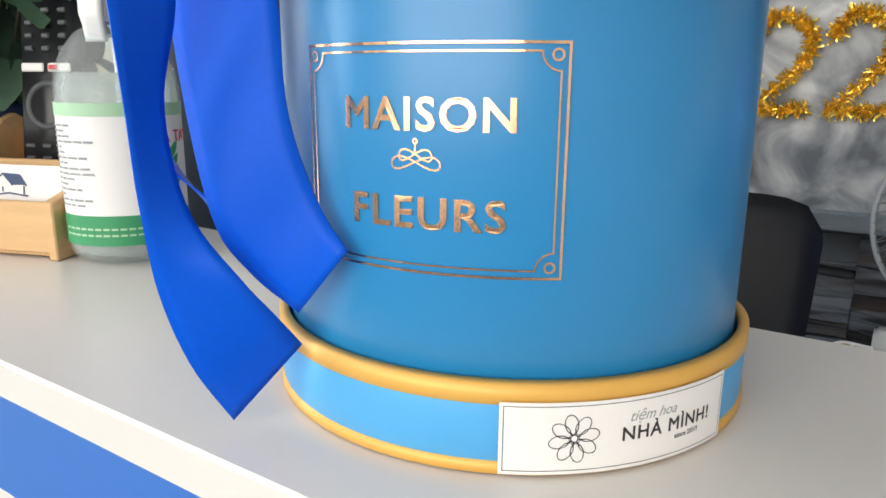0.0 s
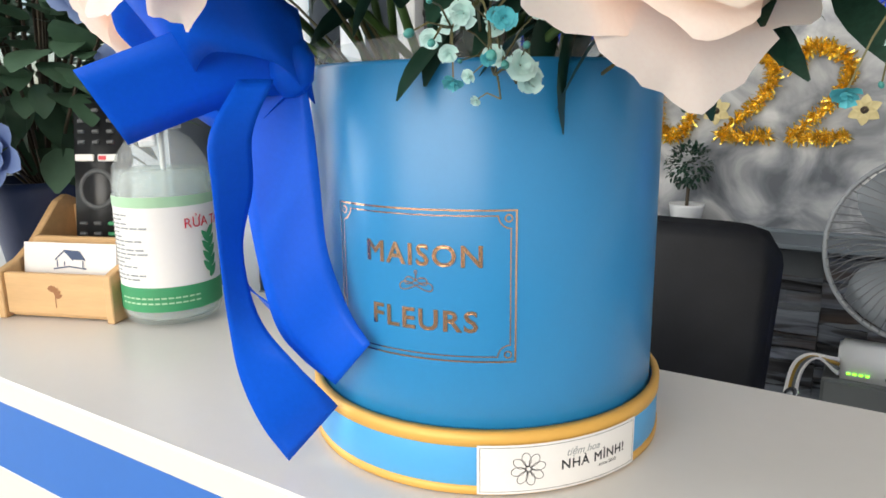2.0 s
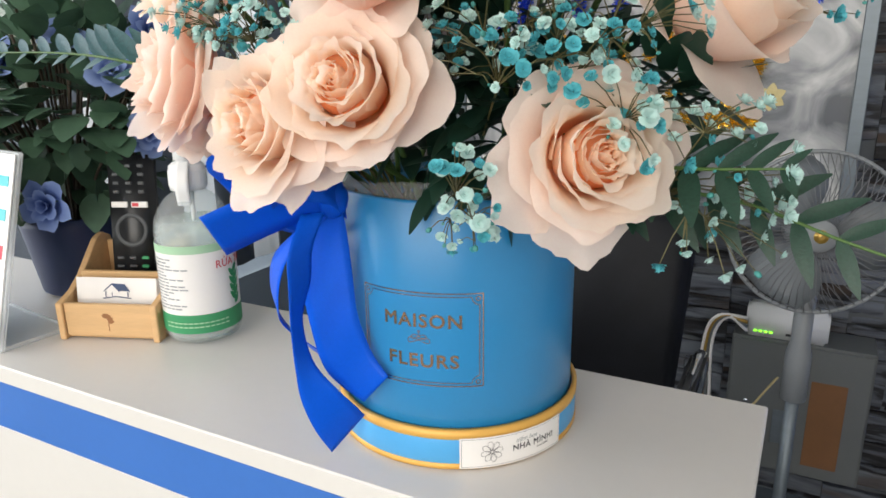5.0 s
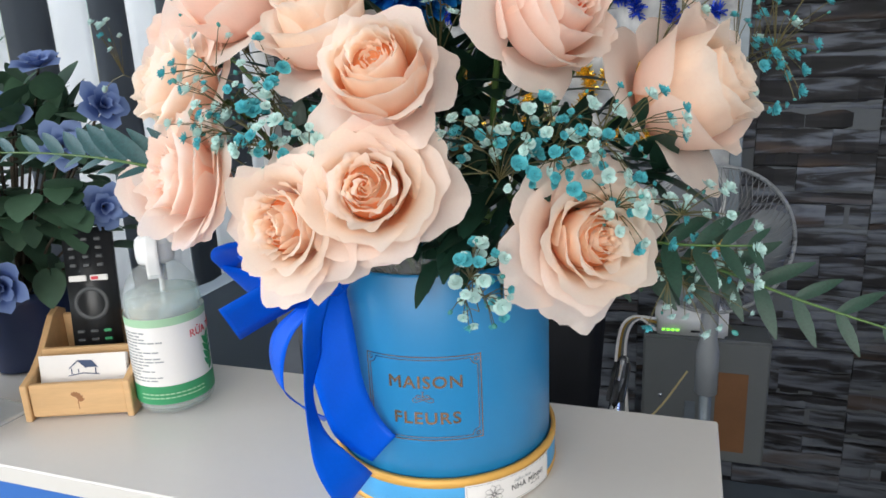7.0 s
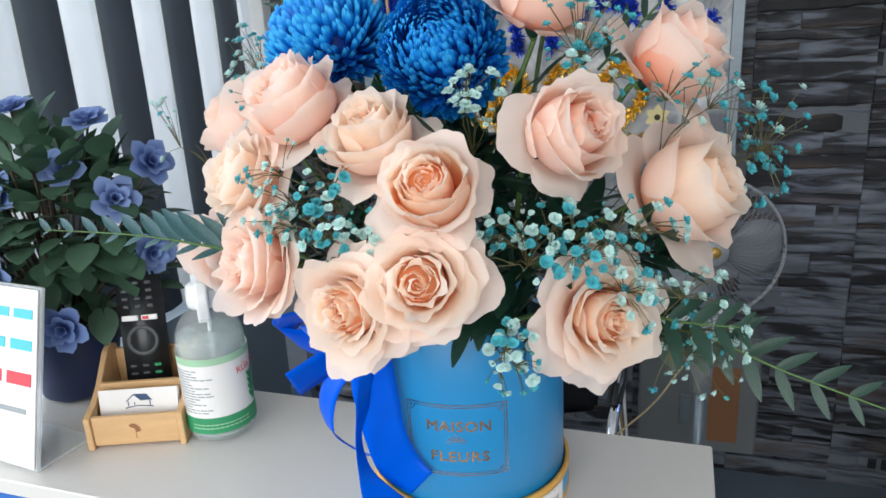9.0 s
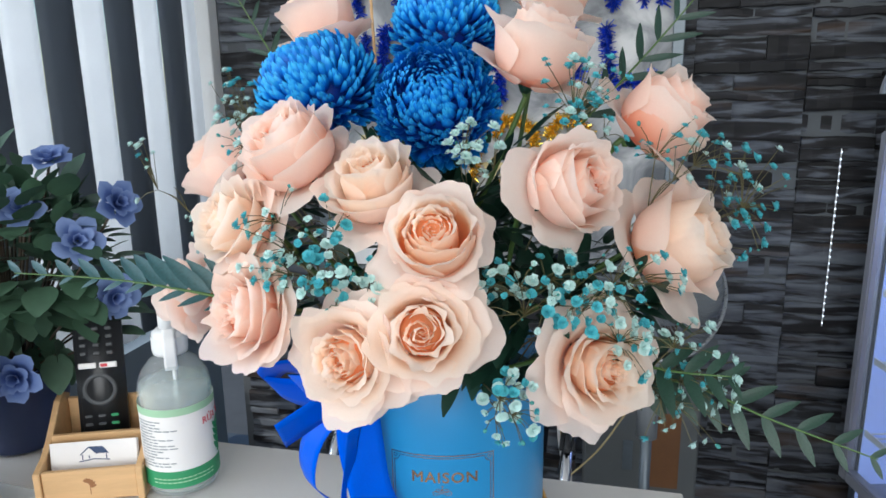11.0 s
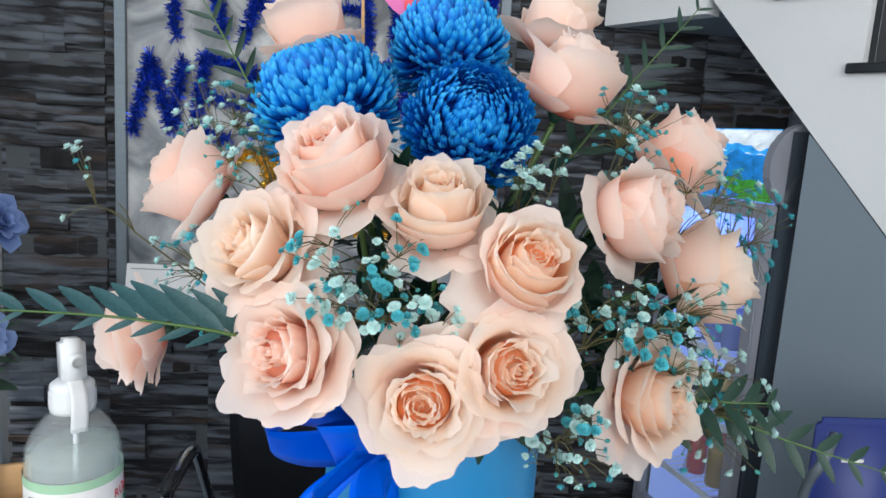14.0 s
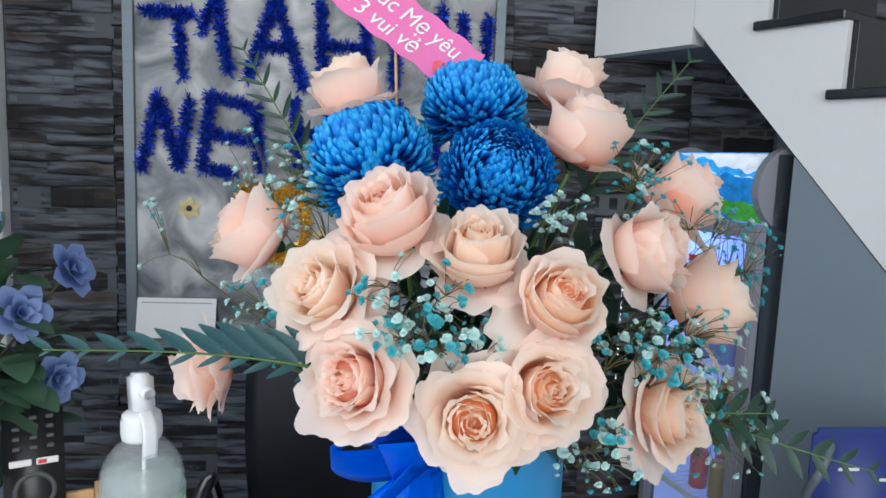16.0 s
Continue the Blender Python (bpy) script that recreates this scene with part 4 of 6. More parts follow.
def bow():
    o = thing("ribbon_bow", Matrix.Translation((-0.155, 0.140, 1.205)), "royal-blue satin ribbon bow tied on the box", "ribbon bow")
    off = Vector((-0.155, 0.140, 1.205))
    v = lambda pts: [Vector(p) - off for p in pts]
    AL = v(TAIL_A_L)
    part("tail", edge_band(AL, v(TAIL_A_R)), SATIN, o, "wide hanging ribbon tail", smooth=True)
    part("tail", edge_band(v(TAIL_B_L), v(TAIL_B_R)), SATIN, o, "twisted hanging ribbon tail", smooth=True)
    # cut end that points forward, and the loops
    part("cut_end", ribbon(v([(-0.152, 0.138, 1.214), (-0.164, 0.118, 1.212), (-0.180, 0.100, 1.203), (-0.196, 0.083, 1.194)]), [(0, -0.3, 1), (0.08, -0.45, 0.85), (0.1, -0.6, 0.8), (0.1, -0.6, 0.8)], 0.033), SATIN, o, "short cut ribbon end", smooth=True)
    part("loop", ribbon(v([(-0.150, 0.140, 1.212), (-0.148, 0.112, 1.224), (-0.166, 0.093, 1.226), (-0.188, 0.105, 1.216), (-0.184, 0.126, 1.206), (-0.158, 0.138, 1.206)]), [(0.1, -0.3, 1), (-0.1, -0.5, 0.8), (-0.3, -0.6, 0.7), (-0.4, -0.4, 0.8), (-0.2, -0.2, 1), (0, -0.2, 1)], 0.036), SATIN, o, "rounded ribbon loop", smooth=True)
    part("loop", ribbon(v([(-0.158, 0.138, 1.208), (-0.182, 0.128, 1.222), (-0.212, 0.118, 1.226), (-0.226, 0.128, 1.208), (-0.204, 0.142, 1.196), (-0.162, 0.142, 1.202)]), [(0, -0.4, 1), (0.1, -0.6, 0.7), (0.1, -0.8, 0.5), (0, -0.7, 0.7), (0, -0.5, 0.9), (0, -0.3, 1)], 0.036), SATIN, o, "rounded ribbon loop", smooth=True)
    knot = bmesh.new()
    bmesh.ops.create_icosphere(knot, subdivisions=3, radius=1)
    for w in knot.verts:
        w.co = Vector((w.co.x * 0.010, w.co.y * 0.008, w.co.z * 0.012)) * (1 + 0.12 * noise.noise(w.co * 2.5))
    bmesh.ops.translate(knot, vec=(0.000, -0.004, 0.004), verts=knot.verts)
    part("knot", knot, SATIN, o, "gathered knot", smooth=True)
    part("tail", ribbon(v([(-0.162, 0.138, 1.200), (-0.196, 0.134, 1.168), (-0.205, 0.138, 1.130), (-0.190, 0.146, 1.108), (-0.178, 0.150, 1.100)]), [(1, -0.2, 0.4), (0.9, -0.5, 0.2), (0.7, -0.7, 0), (0.7, -0.6, 0.3), (0.6, -0.6, 0.5)], 0.026), SATIN, o, "short ribbon tail behind the others", smooth=True)


TAIL_A_L = [(-0.166, 0.132, 1.202), (-0.176, 0.128, 1.180), (-0.173, 0.126, 1.151), (-0.163, 0.126, 1.110), (-0.153, 0.130, 1.094), (-0.139, 0.135, 1.083)]
TAIL_A_R = [(-0.150, 0.138, 1.205), (-0.148, 0.139, 1.188), (-0.145, 0.138, 1.165), (-0.141, 0.136, 1.139), (-0.133, 0.138, 1.115), (-0.122, 0.137, 1.103)]
TAIL_B_L = [(-0.160, 0.114, 1.204), (-0.157, 0.097, 1.185), (-0.160, 0.099, 1.165), (-0.165, 0.104, 1.140), (-0.166, 0.106, 1.115), (-0.167, 0.110, 1.090), (-0.162, 0.115, 1.068), (-0.159, 0.126, 1.0475)]
TAIL_B_R = [(-0.150, 0.122, 1.204), (-0.153, 0.113, 1.185), (-0.158, 0.116, 1.165), (-0.166, 0.116, 1.140), (-0.162, 0.118, 1.113), (-0.148, 0.122, 1.095), (-0.142, 0.130, 1.082), (-0.141, 0.138, 1.072)]
bow()


# ---- greeting pick ----
def greeting():
    o = thing("greeting_pick", pose(-0.183, 0.262, 1.40), "pink greeting banner with white script on a wooden skewer", "greeting card")
    part("skewer", tube([(0.006, 0.0, -0.12), (-0.005, 0.004, 0.14)], 0.0013, 6), WOOD, o, "thin bamboo skewer", smooth=True)
    card = Matrix.Translation((-0.012, -0.004, 0.128)) @ Matrix.Rotation(radians(34), 4, "Y") @ Matrix.Rotation(radians(90), 4, "X")
    bm = bmesh.new()
    outline = []
    for i in range(37):
        x = -0.085 + 0.17 * i / 36
        outline.append((x, 0.019 + 0.0025 * abs(math.sin(i * 0.55))))
    for i in range(36, -1, -1):
        outline.append((-0.085 + 0.17 * i / 36, -0.019 - 0.0025 * abs(math.sin(i * 0.55 + 1))))
    f = bm.faces.new([bm.verts.new((x, y, 0)) for x, y in outline])
    ext = bmesh.ops.extrude_face_region(bm, geom=[f])
    bmesh.ops.translate(bm, vec=(0, 0, -0.0012), verts=[e for e in ext["geom"] if isinstance(e, bmesh.types.BMVert)])
    bmesh.ops.triangulate(bm, faces=bm.faces[:])
    bmesh.ops.transform(bm, matrix=card, verts=bm.verts)
    banner = part("banner", bm, PINK_CARD, o, "wavy-edged pink card banner")
    for text, x, y in (("Chúc Mẹ yêu", 0.016, 0.0075), ("8 - 3 vui vẻ", -0.006, -0.0095)):
        bm = letters(text, 0.0185, 0.0003, shear=0.25)
        bmesh.ops.transform(bm, matrix=card @ Matrix.Translation((x, y, 0.0006)), verts=bm.verts)
        part("script", bm, PAPER, banner, "white printed script")
    bm = bmesh.new()
    pts = [(0.0006 * 16 * math.sin(t) ** 3, 0.0006 * (13 * math.cos(t) - 5 * math.cos(2 * t) - 2 * math.cos(3 * t) - math.cos(4 * t))) for t in np.linspace(0, math.tau, 28)[:-1]]
    bm.faces.new([bm.verts.new((x + 0.064, y - 0.012, 0.0012)) for x, y in pts])
    bmesh.ops.triangulate(bm, faces=bm.faces[:])
    bmesh.ops.transform(bm, matrix=card, verts=bm.verts)
    part("heart", bm, RED_CARD, banner, "red heart")


greeting()


# ---- things on the counter ----
TOP = 1.0453


def sanitizer():
    o = thing("sanitizer_bottle", pose(-0.383, 0.238, TOP, 0, 0, 34), "clear hand sanitizer bottle with green label and white trigger", "spray bottle")
    r = 0.0330
    part("bottle", lathe([(0.001, 0.004), (0.027, 0.001), (0.031, 0.003), (r, 0.008), (r, 0.098), (0.0315, 0.108), (0.027, 0.118), (0.020, 0.127), (0.014, 0.131), (0.0135, 0.139)], 48), CLEAR, o, "clear plastic bottle body", smooth=True)
    part("liquid", lathe([(0.001, 0.005), (0.030, 0.005), (r - 0.0015, 0.009), (r - 0.0015, 0.098), (0.030, 0.106), (0.001, 0.106)], 40), LIQUID, o, "clear sanitizing liquid", smooth=True)
    label = part("label", lathe([(r + 0.0003, 0.012), (r + 0.0003, 0.090)], 40, a0=-200, a1=20), PAPER, o, "white wrap label", smooth=True)
    part("green_band", lathe([(r + 0.0006, 0.012), (r + 0.0006, 0.029)], 40, a0=-200, a1=20), GREEN_INK, label, smooth=True)
    part("pale_band", lathe([(r + 0.0006, 0.083), (r + 0.0006, 0.090)], 40, a0=-200, a1=20), PALE_GREEN, label, smooth=True)
    rng = random.Random(3)
    rows = []
    for k in range(16):
        y = 0.078 - 0.0029 * k
        x = -0.028
        for w in range(rng.randint(3, 6)):
            e = x + rng.uniform(0.003, 0.008)
            rows.append((x, y - 0.0006, min(e, 0.012), y + 0.0006))
            x = e + 0.0011
            if x > 0.008:
                break
    part("fine_print", wrap(flat_bars(rows), r + 0.0006, radians(-112), 0), GREY_INK, label, "unreadable fine print")
    part("fine_print", wrap(flat_bars([(-0.026 + 0.0045 * i, 0.021 - 0.0035 * k, -0.0225 + 0.0045 * i, 0.0222 - 0.0035 * k) for i in range(13) for k in range(2)]), r + 0.0008, radians(-92), 0), PALE_GREEN, label, "pale lines on the green band")
    bm = letters("RỬA TAY", 0.0095, 0.0001, spacing=1.0)
    for v in bm.verts:
        v.co += Vector((0.020, 0.071, 0.0003))
    part("red_words", wrap(bm, r + 0.0006, radians(-52), 0), RED_INK, label, "red capital letters")
    bm = bmesh.new()
    for k in range(9):
        leafy = blade(0.011, 0.005)
        bmesh.ops.transform(leafy, matrix=Matrix.Translation((0.012 + 0.002 * (k % 2), 0.032 + 0.0035 * k, 0.0004)) @ Matrix.Rotation(radians(40 if k % 2 else -40), 4, "Z") @ Matrix.Diagonal((1, 1, 0.02, 1)), verts=leafy.verts)
        join(bm, leafy)
    part("leaf_print", wrap(bm, r + 0.0006, radians(-42), 0), GREEN_INK, label, "printed green leaf sprig")
    cap = part("collar", lathe([(0.0135, 0.133), (0.0152, 0.133), (0.0155, 0.136), (0.0148, 0.153), (0.011, 0.156), (0.001, 0.156)], 28), WHITE_PLASTIC, o, "ribbed white screw collar", smooth=True)
    part("rib_ring", lathe([(0.0158, 0.136), (0.0160, 0.138), (0.0158, 0.150)], 28), WHITE_PLASTIC, cap)
    head = part("trigger_head", box(0.0155, 0.025, 0.032, (0, 0.001, 0.170), 0.003, 3, Matrix.Rotation(radians(-9), 4, "X")), WHITE_PLASTIC, o, "white trigger sprayer head", smooth=True)
    part("nozzle", lathe([(0.001, 0.0), (0.0050, 0.0), (0.0056, 0.002), (0.0056, 0.008), (0.0040, 0.010)], 20, at=(0, -0.010, 0.174), turn=Matrix.Rotation(radians(90), 4, "X")), WHITE_PLASTIC, head, "round nozzle", smooth=True)
    part("trigger", ribbon([(0, -0.008, 0.160), (0, -0.020, 0.150), (0, -0.023, 0.136), (0, -0.020, 0.122)], [(1, 0, 0)] * 4, 0.011, 0.003), WHITE_PLASTIC, head, "curved white trigger", smooth=True)
    part("dip_tube", tube([(0, 0, 0.01), (0.002, 0, 0.14)], 0.002, 8), WHITE_PLASTIC, o, smooth=True)


sanitizer()


def card_holder():
    o = thing("card_holder", pose(-0.488, 0.168, TOP, 0, 0, 21), "light pine desk organiser with a card slot", "card holder")
    W, D = 0.094, 0.088
    for x in (0.003, W - 0.003):
        bm = bmesh.new()
        prof = [(0, 0), (D, 0), (D, 0.074), (D - 0.012, 0.080), (D - 0.024, 0.076), (0.036, 0.050), (0.020, 0.040), (0.0, 0.034)]
        f = bm.faces.new([bm.verts.new((x - 0.003, y, z)) for y, z in prof])
        e = bmesh.ops.extrude_face_region(bm, geom=[f])
        bmesh.ops.translate(bm, vec=(0.006, 0, 0), verts=[g for g in e["geom"] if isinstance(g, bmesh.types.BMVert)])
        bmesh.ops.bevel(bm, geom=bm.edges[:], offset=0.0008, segments=1, affect="EDGES")
        bmesh.ops.recalc_face_normals(bm, faces=bm.faces)
        part("side_panel", bm, WOOD, o)
    front = part("front_panel", box(W - 0.0125, 0.005, 0.030, (W / 2, 0.005, 0.0185), 0.0008, 1), WOOD, o)
    bm = bmesh.new()
    for k in range(7):
        leafy = blade(0.006, 0.0035)
        bmesh.ops.transform(leafy, matrix=Matrix.Translation((W / 2, 0.0023, 0.017 + 0.0008 * k)) @ Matrix.Rotation(radians(90), 4, "X") @ Matrix.Rotation(radians(-75 + 25 * k), 4, "Z") @ Matrix.Diagonal((1, 1, 0.02, 1)), verts=leafy.verts)
        join(bm, leafy)
    box(0.0006, 0.0003, 0.008, (W / 2, 0.0023, 0.013), bm=bm)
    part("tree_mark", bm, BROWN_INK, front, "small burnt tree emblem")
    part("divider", box(W - 0.0125, 0.005, 0.050, (W / 2, 0.036, 0.029), 0.0008, 1), WOOD, o)
    part("back_panel", box(W - 0.0125, 0.005, 0.068, (W / 2, D - 0.006, 0.037), 0.0008, 1), WOOD, o)
    part("base", box(W - 0.0125, D - 0.012, 0.004, (W / 2, D / 2, 0.003), 0.0005, 1), WOOD, o)
    cards = thing("business_cards", o.matrix_world @ pose(W / 2, 0.020, 0.0053, -8, 0, 0), "stack of white business cards with a house drawing", "business cards")
    for k in range(5):
        part("card", box(0.076, 0.0005, 0.0465, (0.0004 * (k % 3), 0.0012 * k - 0.004, 0.0233 - 0.0004 * k)), PAPER, cards)
    bm = bmesh.new()
    y = -0.0046
    for a, b in (((-0.012, 0.034), (-0.004, 0.041)), ((-0.004, 0.041), (0.003, 0.034)), ((-0.004, 0.041), (0.008, 0.0405)), ((0.008, 0.0405), (0.013, 0.034)), ((-0.010, 0.034), (-0.010, 0.029)), ((0.011, 0.034), (0.011, 0.029)), ((-0.013, 0.0275), (0.0, 0.0295)), ((0.0, 0.0295), (0.014, 0.028)), ((-0.004, 0.033), (-0.004, 0.030))):
        p, q = Vector((a[0], y, a[1])), Vector((b[0], y, b[1]))
        n = (q - p).cross(Vector((0, 1, 0))).normalized() * 0.0005
        bm.faces.new([bm.verts.new(c) for c in (p - n, q - n, q + n, p + n)])
    bm.faces.new([bm.verts.new(c) for c in ((-0.004, y, 0.0405), (0.008, y, 0.040), (0.012, y, 0.0345), (0.003, y, 0.0345))])
    part("house_print", bm, NAVY_INK, cards, "dark line drawing of a house")
    rem = thing("remote_control", o.matrix_world @ pose(0.045, 0.058, 0.0055, -8, 0, 3), "black television remote with small pale buttons", "remote control")
    part("case", box(0.044, 0.016, 0.150, (0, 0, 0.075), 0.005, 3), BLACK_PLASTIC, rem, smooth=True)
    for r in range(4):
        for c in range(3):
            part("button", box(0.006, 0.002, 0.0035, (-0.012 + 0.012 * c, -0.0085, 0.140 - 0.008 * r), 0.0008, 1), DARK_KEY, rem)
    part("button", box(0.016, 0.002, 0.0055, (-0.0095, -0.0085, 0.104), 0.0008, 1), PAPER, rem, "white shortcut key")
    key = part("button", box(0.016, 0.002, 0.0055, (0.0095, -0.0085, 0.104), 0.0008, 1), PAPER, rem, "white shortcut key with a red mark")
    part("red_mark", box(0.006, 0.0008, 0.003, (0.006, -0.0097, 0.104)), RED_INK, key)
    part("ring_pad", lathe([(0.012, 0.0), (0.013, 0.001), (0.015, 0.001), (0.016, 0.0)], 28, at=(0, -0.008, 0.080), turn=Matrix.Rotation(radians(90), 4, "X")), DARK_KEY, rem, smooth=True)
    for r in range(3):
        for c in range(3):
            part("button", box(0.007, 0.002, 0.003, (-0.012 + 0.012 * c, -0.0085, 0.054 - 0.008 * r), 0.0008, 1), GREEN_INK if c == 2 else DARK_KEY, rem)


card_holder()


def acrylic_sign():
    o = thing("acrylic_sign", pose(-0.566, 0.134, TOP, -15, 0, -6), "leaning acrylic sign with teal and red printed lines", "sign")
    part("panel", box(0.120, 0.004, 0.172, (0, 0, 0.086), 0.001, 1), ACRYLIC, o, "clear acrylic panel")
    sheet_ = part("insert", box(0.114, 0.001, 0.166, (0, -0.0032, 0.086)), PAPER, o, "white printed insert")
    for x, z, w, h, ink in ((0.038, 0.146, 0.026, 0.009, TEAL_INK), (0.004, 0.146, 0.030, 0.009, TEAL_INK), (-0.034, 0.146, 0.030, 0.009, TEAL_INK), (0.036, 0.117, 0.030, 0.010, TEAL_INK), (-0.006, 0.117, 0.040, 0.010, TEAL_INK),
                             (0.034, 0.085, 0.034, 0.012, RED_INK), (-0.012, 0.085, 0.044, 0.012, RED_INK), (0.020, 0.055, 0.050, 0.005, GREY_INK), (-0.030, 0.055, 0.036, 0.005, GREY_INK)):
        part("printed_word", box(w, 0.0006, h, (x, -0.0040, z), 0.0002, 1), ink, sheet_, "unreadable printed word")
    part("foot", box(0.120, 0.06, 0.004, (0, 0.030, 0.010), 0.001, 1, Matrix.Rotation(radians(15), 4, "X")), ACRYLIC, o, "clear acrylic foot")


acrylic_sign()


def fabric_flower(at, size, seed, o, aim):
    rng = random.Random(seed)
    d = Vector(aim).normalized()
    m = Matrix.Translation(at) @ d.to_track_quat("Z", "Y").to_matrix().to_4x4() @ Matrix.Scale(size, 4)
    bm = bmesh.new()
    spin = 0
    for k, (n, r, h, half, curl) in enumerate(((3, 0.25, 0.7, 1.3, 0.05), (5, 0.55, 0.6, 0.75, 0.18), (5, 0.95, 0.35, 0.68, 0.25))):
        for i in range(n):
            spin += math.tau / n
            g = petal_grid(rng, 0.05, r, h, half, curl, 0.12, 0, 0.03, 5, 6)
            t = m @ Matrix.Rotation(spin, 4, "Z")
            sheet([[t @ p for p in row] for row in g], 0, bm, True)
        spin += 0.5
    part("bloom", bm, FAKE_BLUE, o, "pale blue fabric rose", smooth=True)


def fake_plant():
    o = thing("artificial_plant", pose(-0.600, 0.275, TOP), "artificial bush of pale blue fabric roses in a blue pot", "artificial plant")
    part("pot", lathe([(0.001, 0.001), (0.036, 0.001), (0.040, 0.004), (0.052, 0.075), (0.054, 0.085), (0.050, 0.085), (0.046, 0.070), (0.001, 0.068)], 36), POT_BLUE, o, "dark blue glazed pot", smooth=True)
    rng = random.Random(11)
    bm = bmesh.new()
    for k in range(520):
        d = Vector((rng.gauss(0, 1), rng.gauss(0, 1), rng.gauss(0.2, 0.8))).normalized()
        p = Vector((0.01, 0, 0.185)) + Vector((d.x * 0.125, d.y * 0.09, d.z * 0.12)) * rng.uniform(0.45, 1.0)
        own = blade(1, 0.75, 0.1, 0.2)
        s = rng.uniform(0.025, 0.042)
        bmesh.ops.transform(own, matrix=Matrix.Translation(p) @ (d + Vector([rng.uniform(-0.7, 0.7) for _ in range(3)])).to_track_quat("Y", "Z").to_matrix().to_4x4() @ Matrix.Scale(s, 4), verts=own.verts)
        join(bm, own)
        if k % 8 == 0:
            part("stem", tube([(0, 0, 0.06), p * 0.6 + Vector((0, 0, 0.03)), p], 0.0014, 4), CREPE, o)
    tagged(part("leaves", bm, FAKE_LEAF, o, "dense green fabric leaves", smooth=True), kind="stuff")
    blooms = [((0.085, -0.080, 0.115), (0.5, -1, 0.1)), ((0.138, -0.006, 0.172), (1, -0.6, 0)), ((0.064, 0.019, 0.300), (0.2, -0.4, 1)), ((-0.02, 0.005, 0.315), (0, -0.4, 1)),
              ((0.149, 0.0, 0.262), (1, -0.3, 0.4)), ((0.118, -0.02, 0.230), (0.8, -0.7, 0.3)), ((0.004, -0.05, 0.238), (0.1, -1, 0.4)), ((-0.040, -0.05, 0.236), (-0.1, -1, 0.4)), ((0.060, -0.02, 0.258), (0.4, -0.8, 0.6)), ((-0.07, -0.04, 0.28), (-0.4, -0.8, 0.6)), ((0.02, -0.09, 0.17), (0.2, -1, 0))]
    for i, (p, aim) in enumerate(blooms):
        fabric_flower(p, 0.0195, 200 + i, o, aim)
        part("stem", tube([Vector((0, 0, 0.07)), Vector(p) * 0.7 + Vector((0, 0, 0.02)), Vector(p)], 0.0013, 4), CREPE, o)


fake_plant()


# ---- board with tinsel letters ----
BX0, BX1, BZ0, BZ1, BY = -0.925, 0.195, 0.840, 2.05, 1.84


def board():
    o = thing("display_board", pose(0, 0, 0), "grey marble-look display board in an aluminium frame", "display board")
    part("panel", box(BX1 - BX0 - 0.05, 0.03, BZ1 - BZ0 - 0.05, ((BX0 + BX1) / 2, BY + 0.017, (BZ0 + BZ1) / 2)), MARBLE, o, "marble-look grey panel")
    for x in (BX0 + 0.016, BX1 - 0.016):
        part("frame_side", box(0.032, 0.06, BZ1 - BZ0, (x, BY + 0.020, (BZ0 + BZ1) / 2), 0.002, 1), ALU, o, "aluminium frame profile")
    for z in (BZ0 + 0.013, BZ1 - 0.013):
        part("frame_rail", box(BX1 - BX0 - 0.065, 0.058, 0.026, ((BX0 + BX1) / 2, BY + 0.020, z), 0.002, 1), ALU, o, "aluminium frame rail")
    part("ledge", box(BX1 - BX0 - 0.07, 0.15, 0.012, ((BX0 + BX1) / 2, BY - 0.085, BZ0 + 0.012), 0.002, 1), ALU, o, "narrow ledge along the foot of the board")


board()


def tinsel(strokes, material, name, label, seed, thick=0.022):
    """A garland bent into a letter: short foil strips bristling along each stroke."""
    rng = random.Random(seed)
    bm = bmesh.new()
    for s in strokes:
        line = smooth_path([(x, 0, z) for x, z in s], 6) if len(s) > 2 else [Vector((s[0][0], 0, s[0][1])).lerp(Vector((s[1][0], 0, s[1][1])), k / 8) for k in range(9)]
        length = sum((q - p).length for p, q in zip(line, line[1:]))
        tube(line, 0.003, 4, bm)
        for k in range(int(length * 2600)):
            f = rng.random() * (len(line) - 1)
            p = line[int(f)].lerp(line[min(int(f) + 1, len(line) - 1)], f % 1)
            d = Vector((rng.gauss(0, 1), -abs(rng.gauss(0, 0.8)), rng.gauss(0, 1))).normalized()
            e = p + d * thick * rng.uniform(0.6, 1.3)
            w = d.orthogonal().normalized()
            w.rotate(Matrix.Rotation(rng.uniform(0, 6.28), 3, d))
            w *= 0.0022
            bm.faces.new([bm.verts.new(v) for v in (p - w, p + w, e + w * 0.8, e - w * 0.8)])
    ob = link_mesh(name, bm, material, None, "", False)
    ob.location = (0, BY - 0.012, 0)
    return tagged(ob, label, "garland letter", "tinsel letters on the board")


def two(x, z, w, h):
    return [[(x, z + 0.78 * h), (x + 0.25 * w, z + h), (x + 0.75 * w, z + 0.95 * h), (x + 0.95 * w, z + 0.72 * h), (x + 0.7 * w, z + 0.42 * h), (x + 0.1 * w, z + 0.08 * h)], [(x + 0.05 * w, z + 0.04 * h), (x + w, z + 0.04 * h)]]


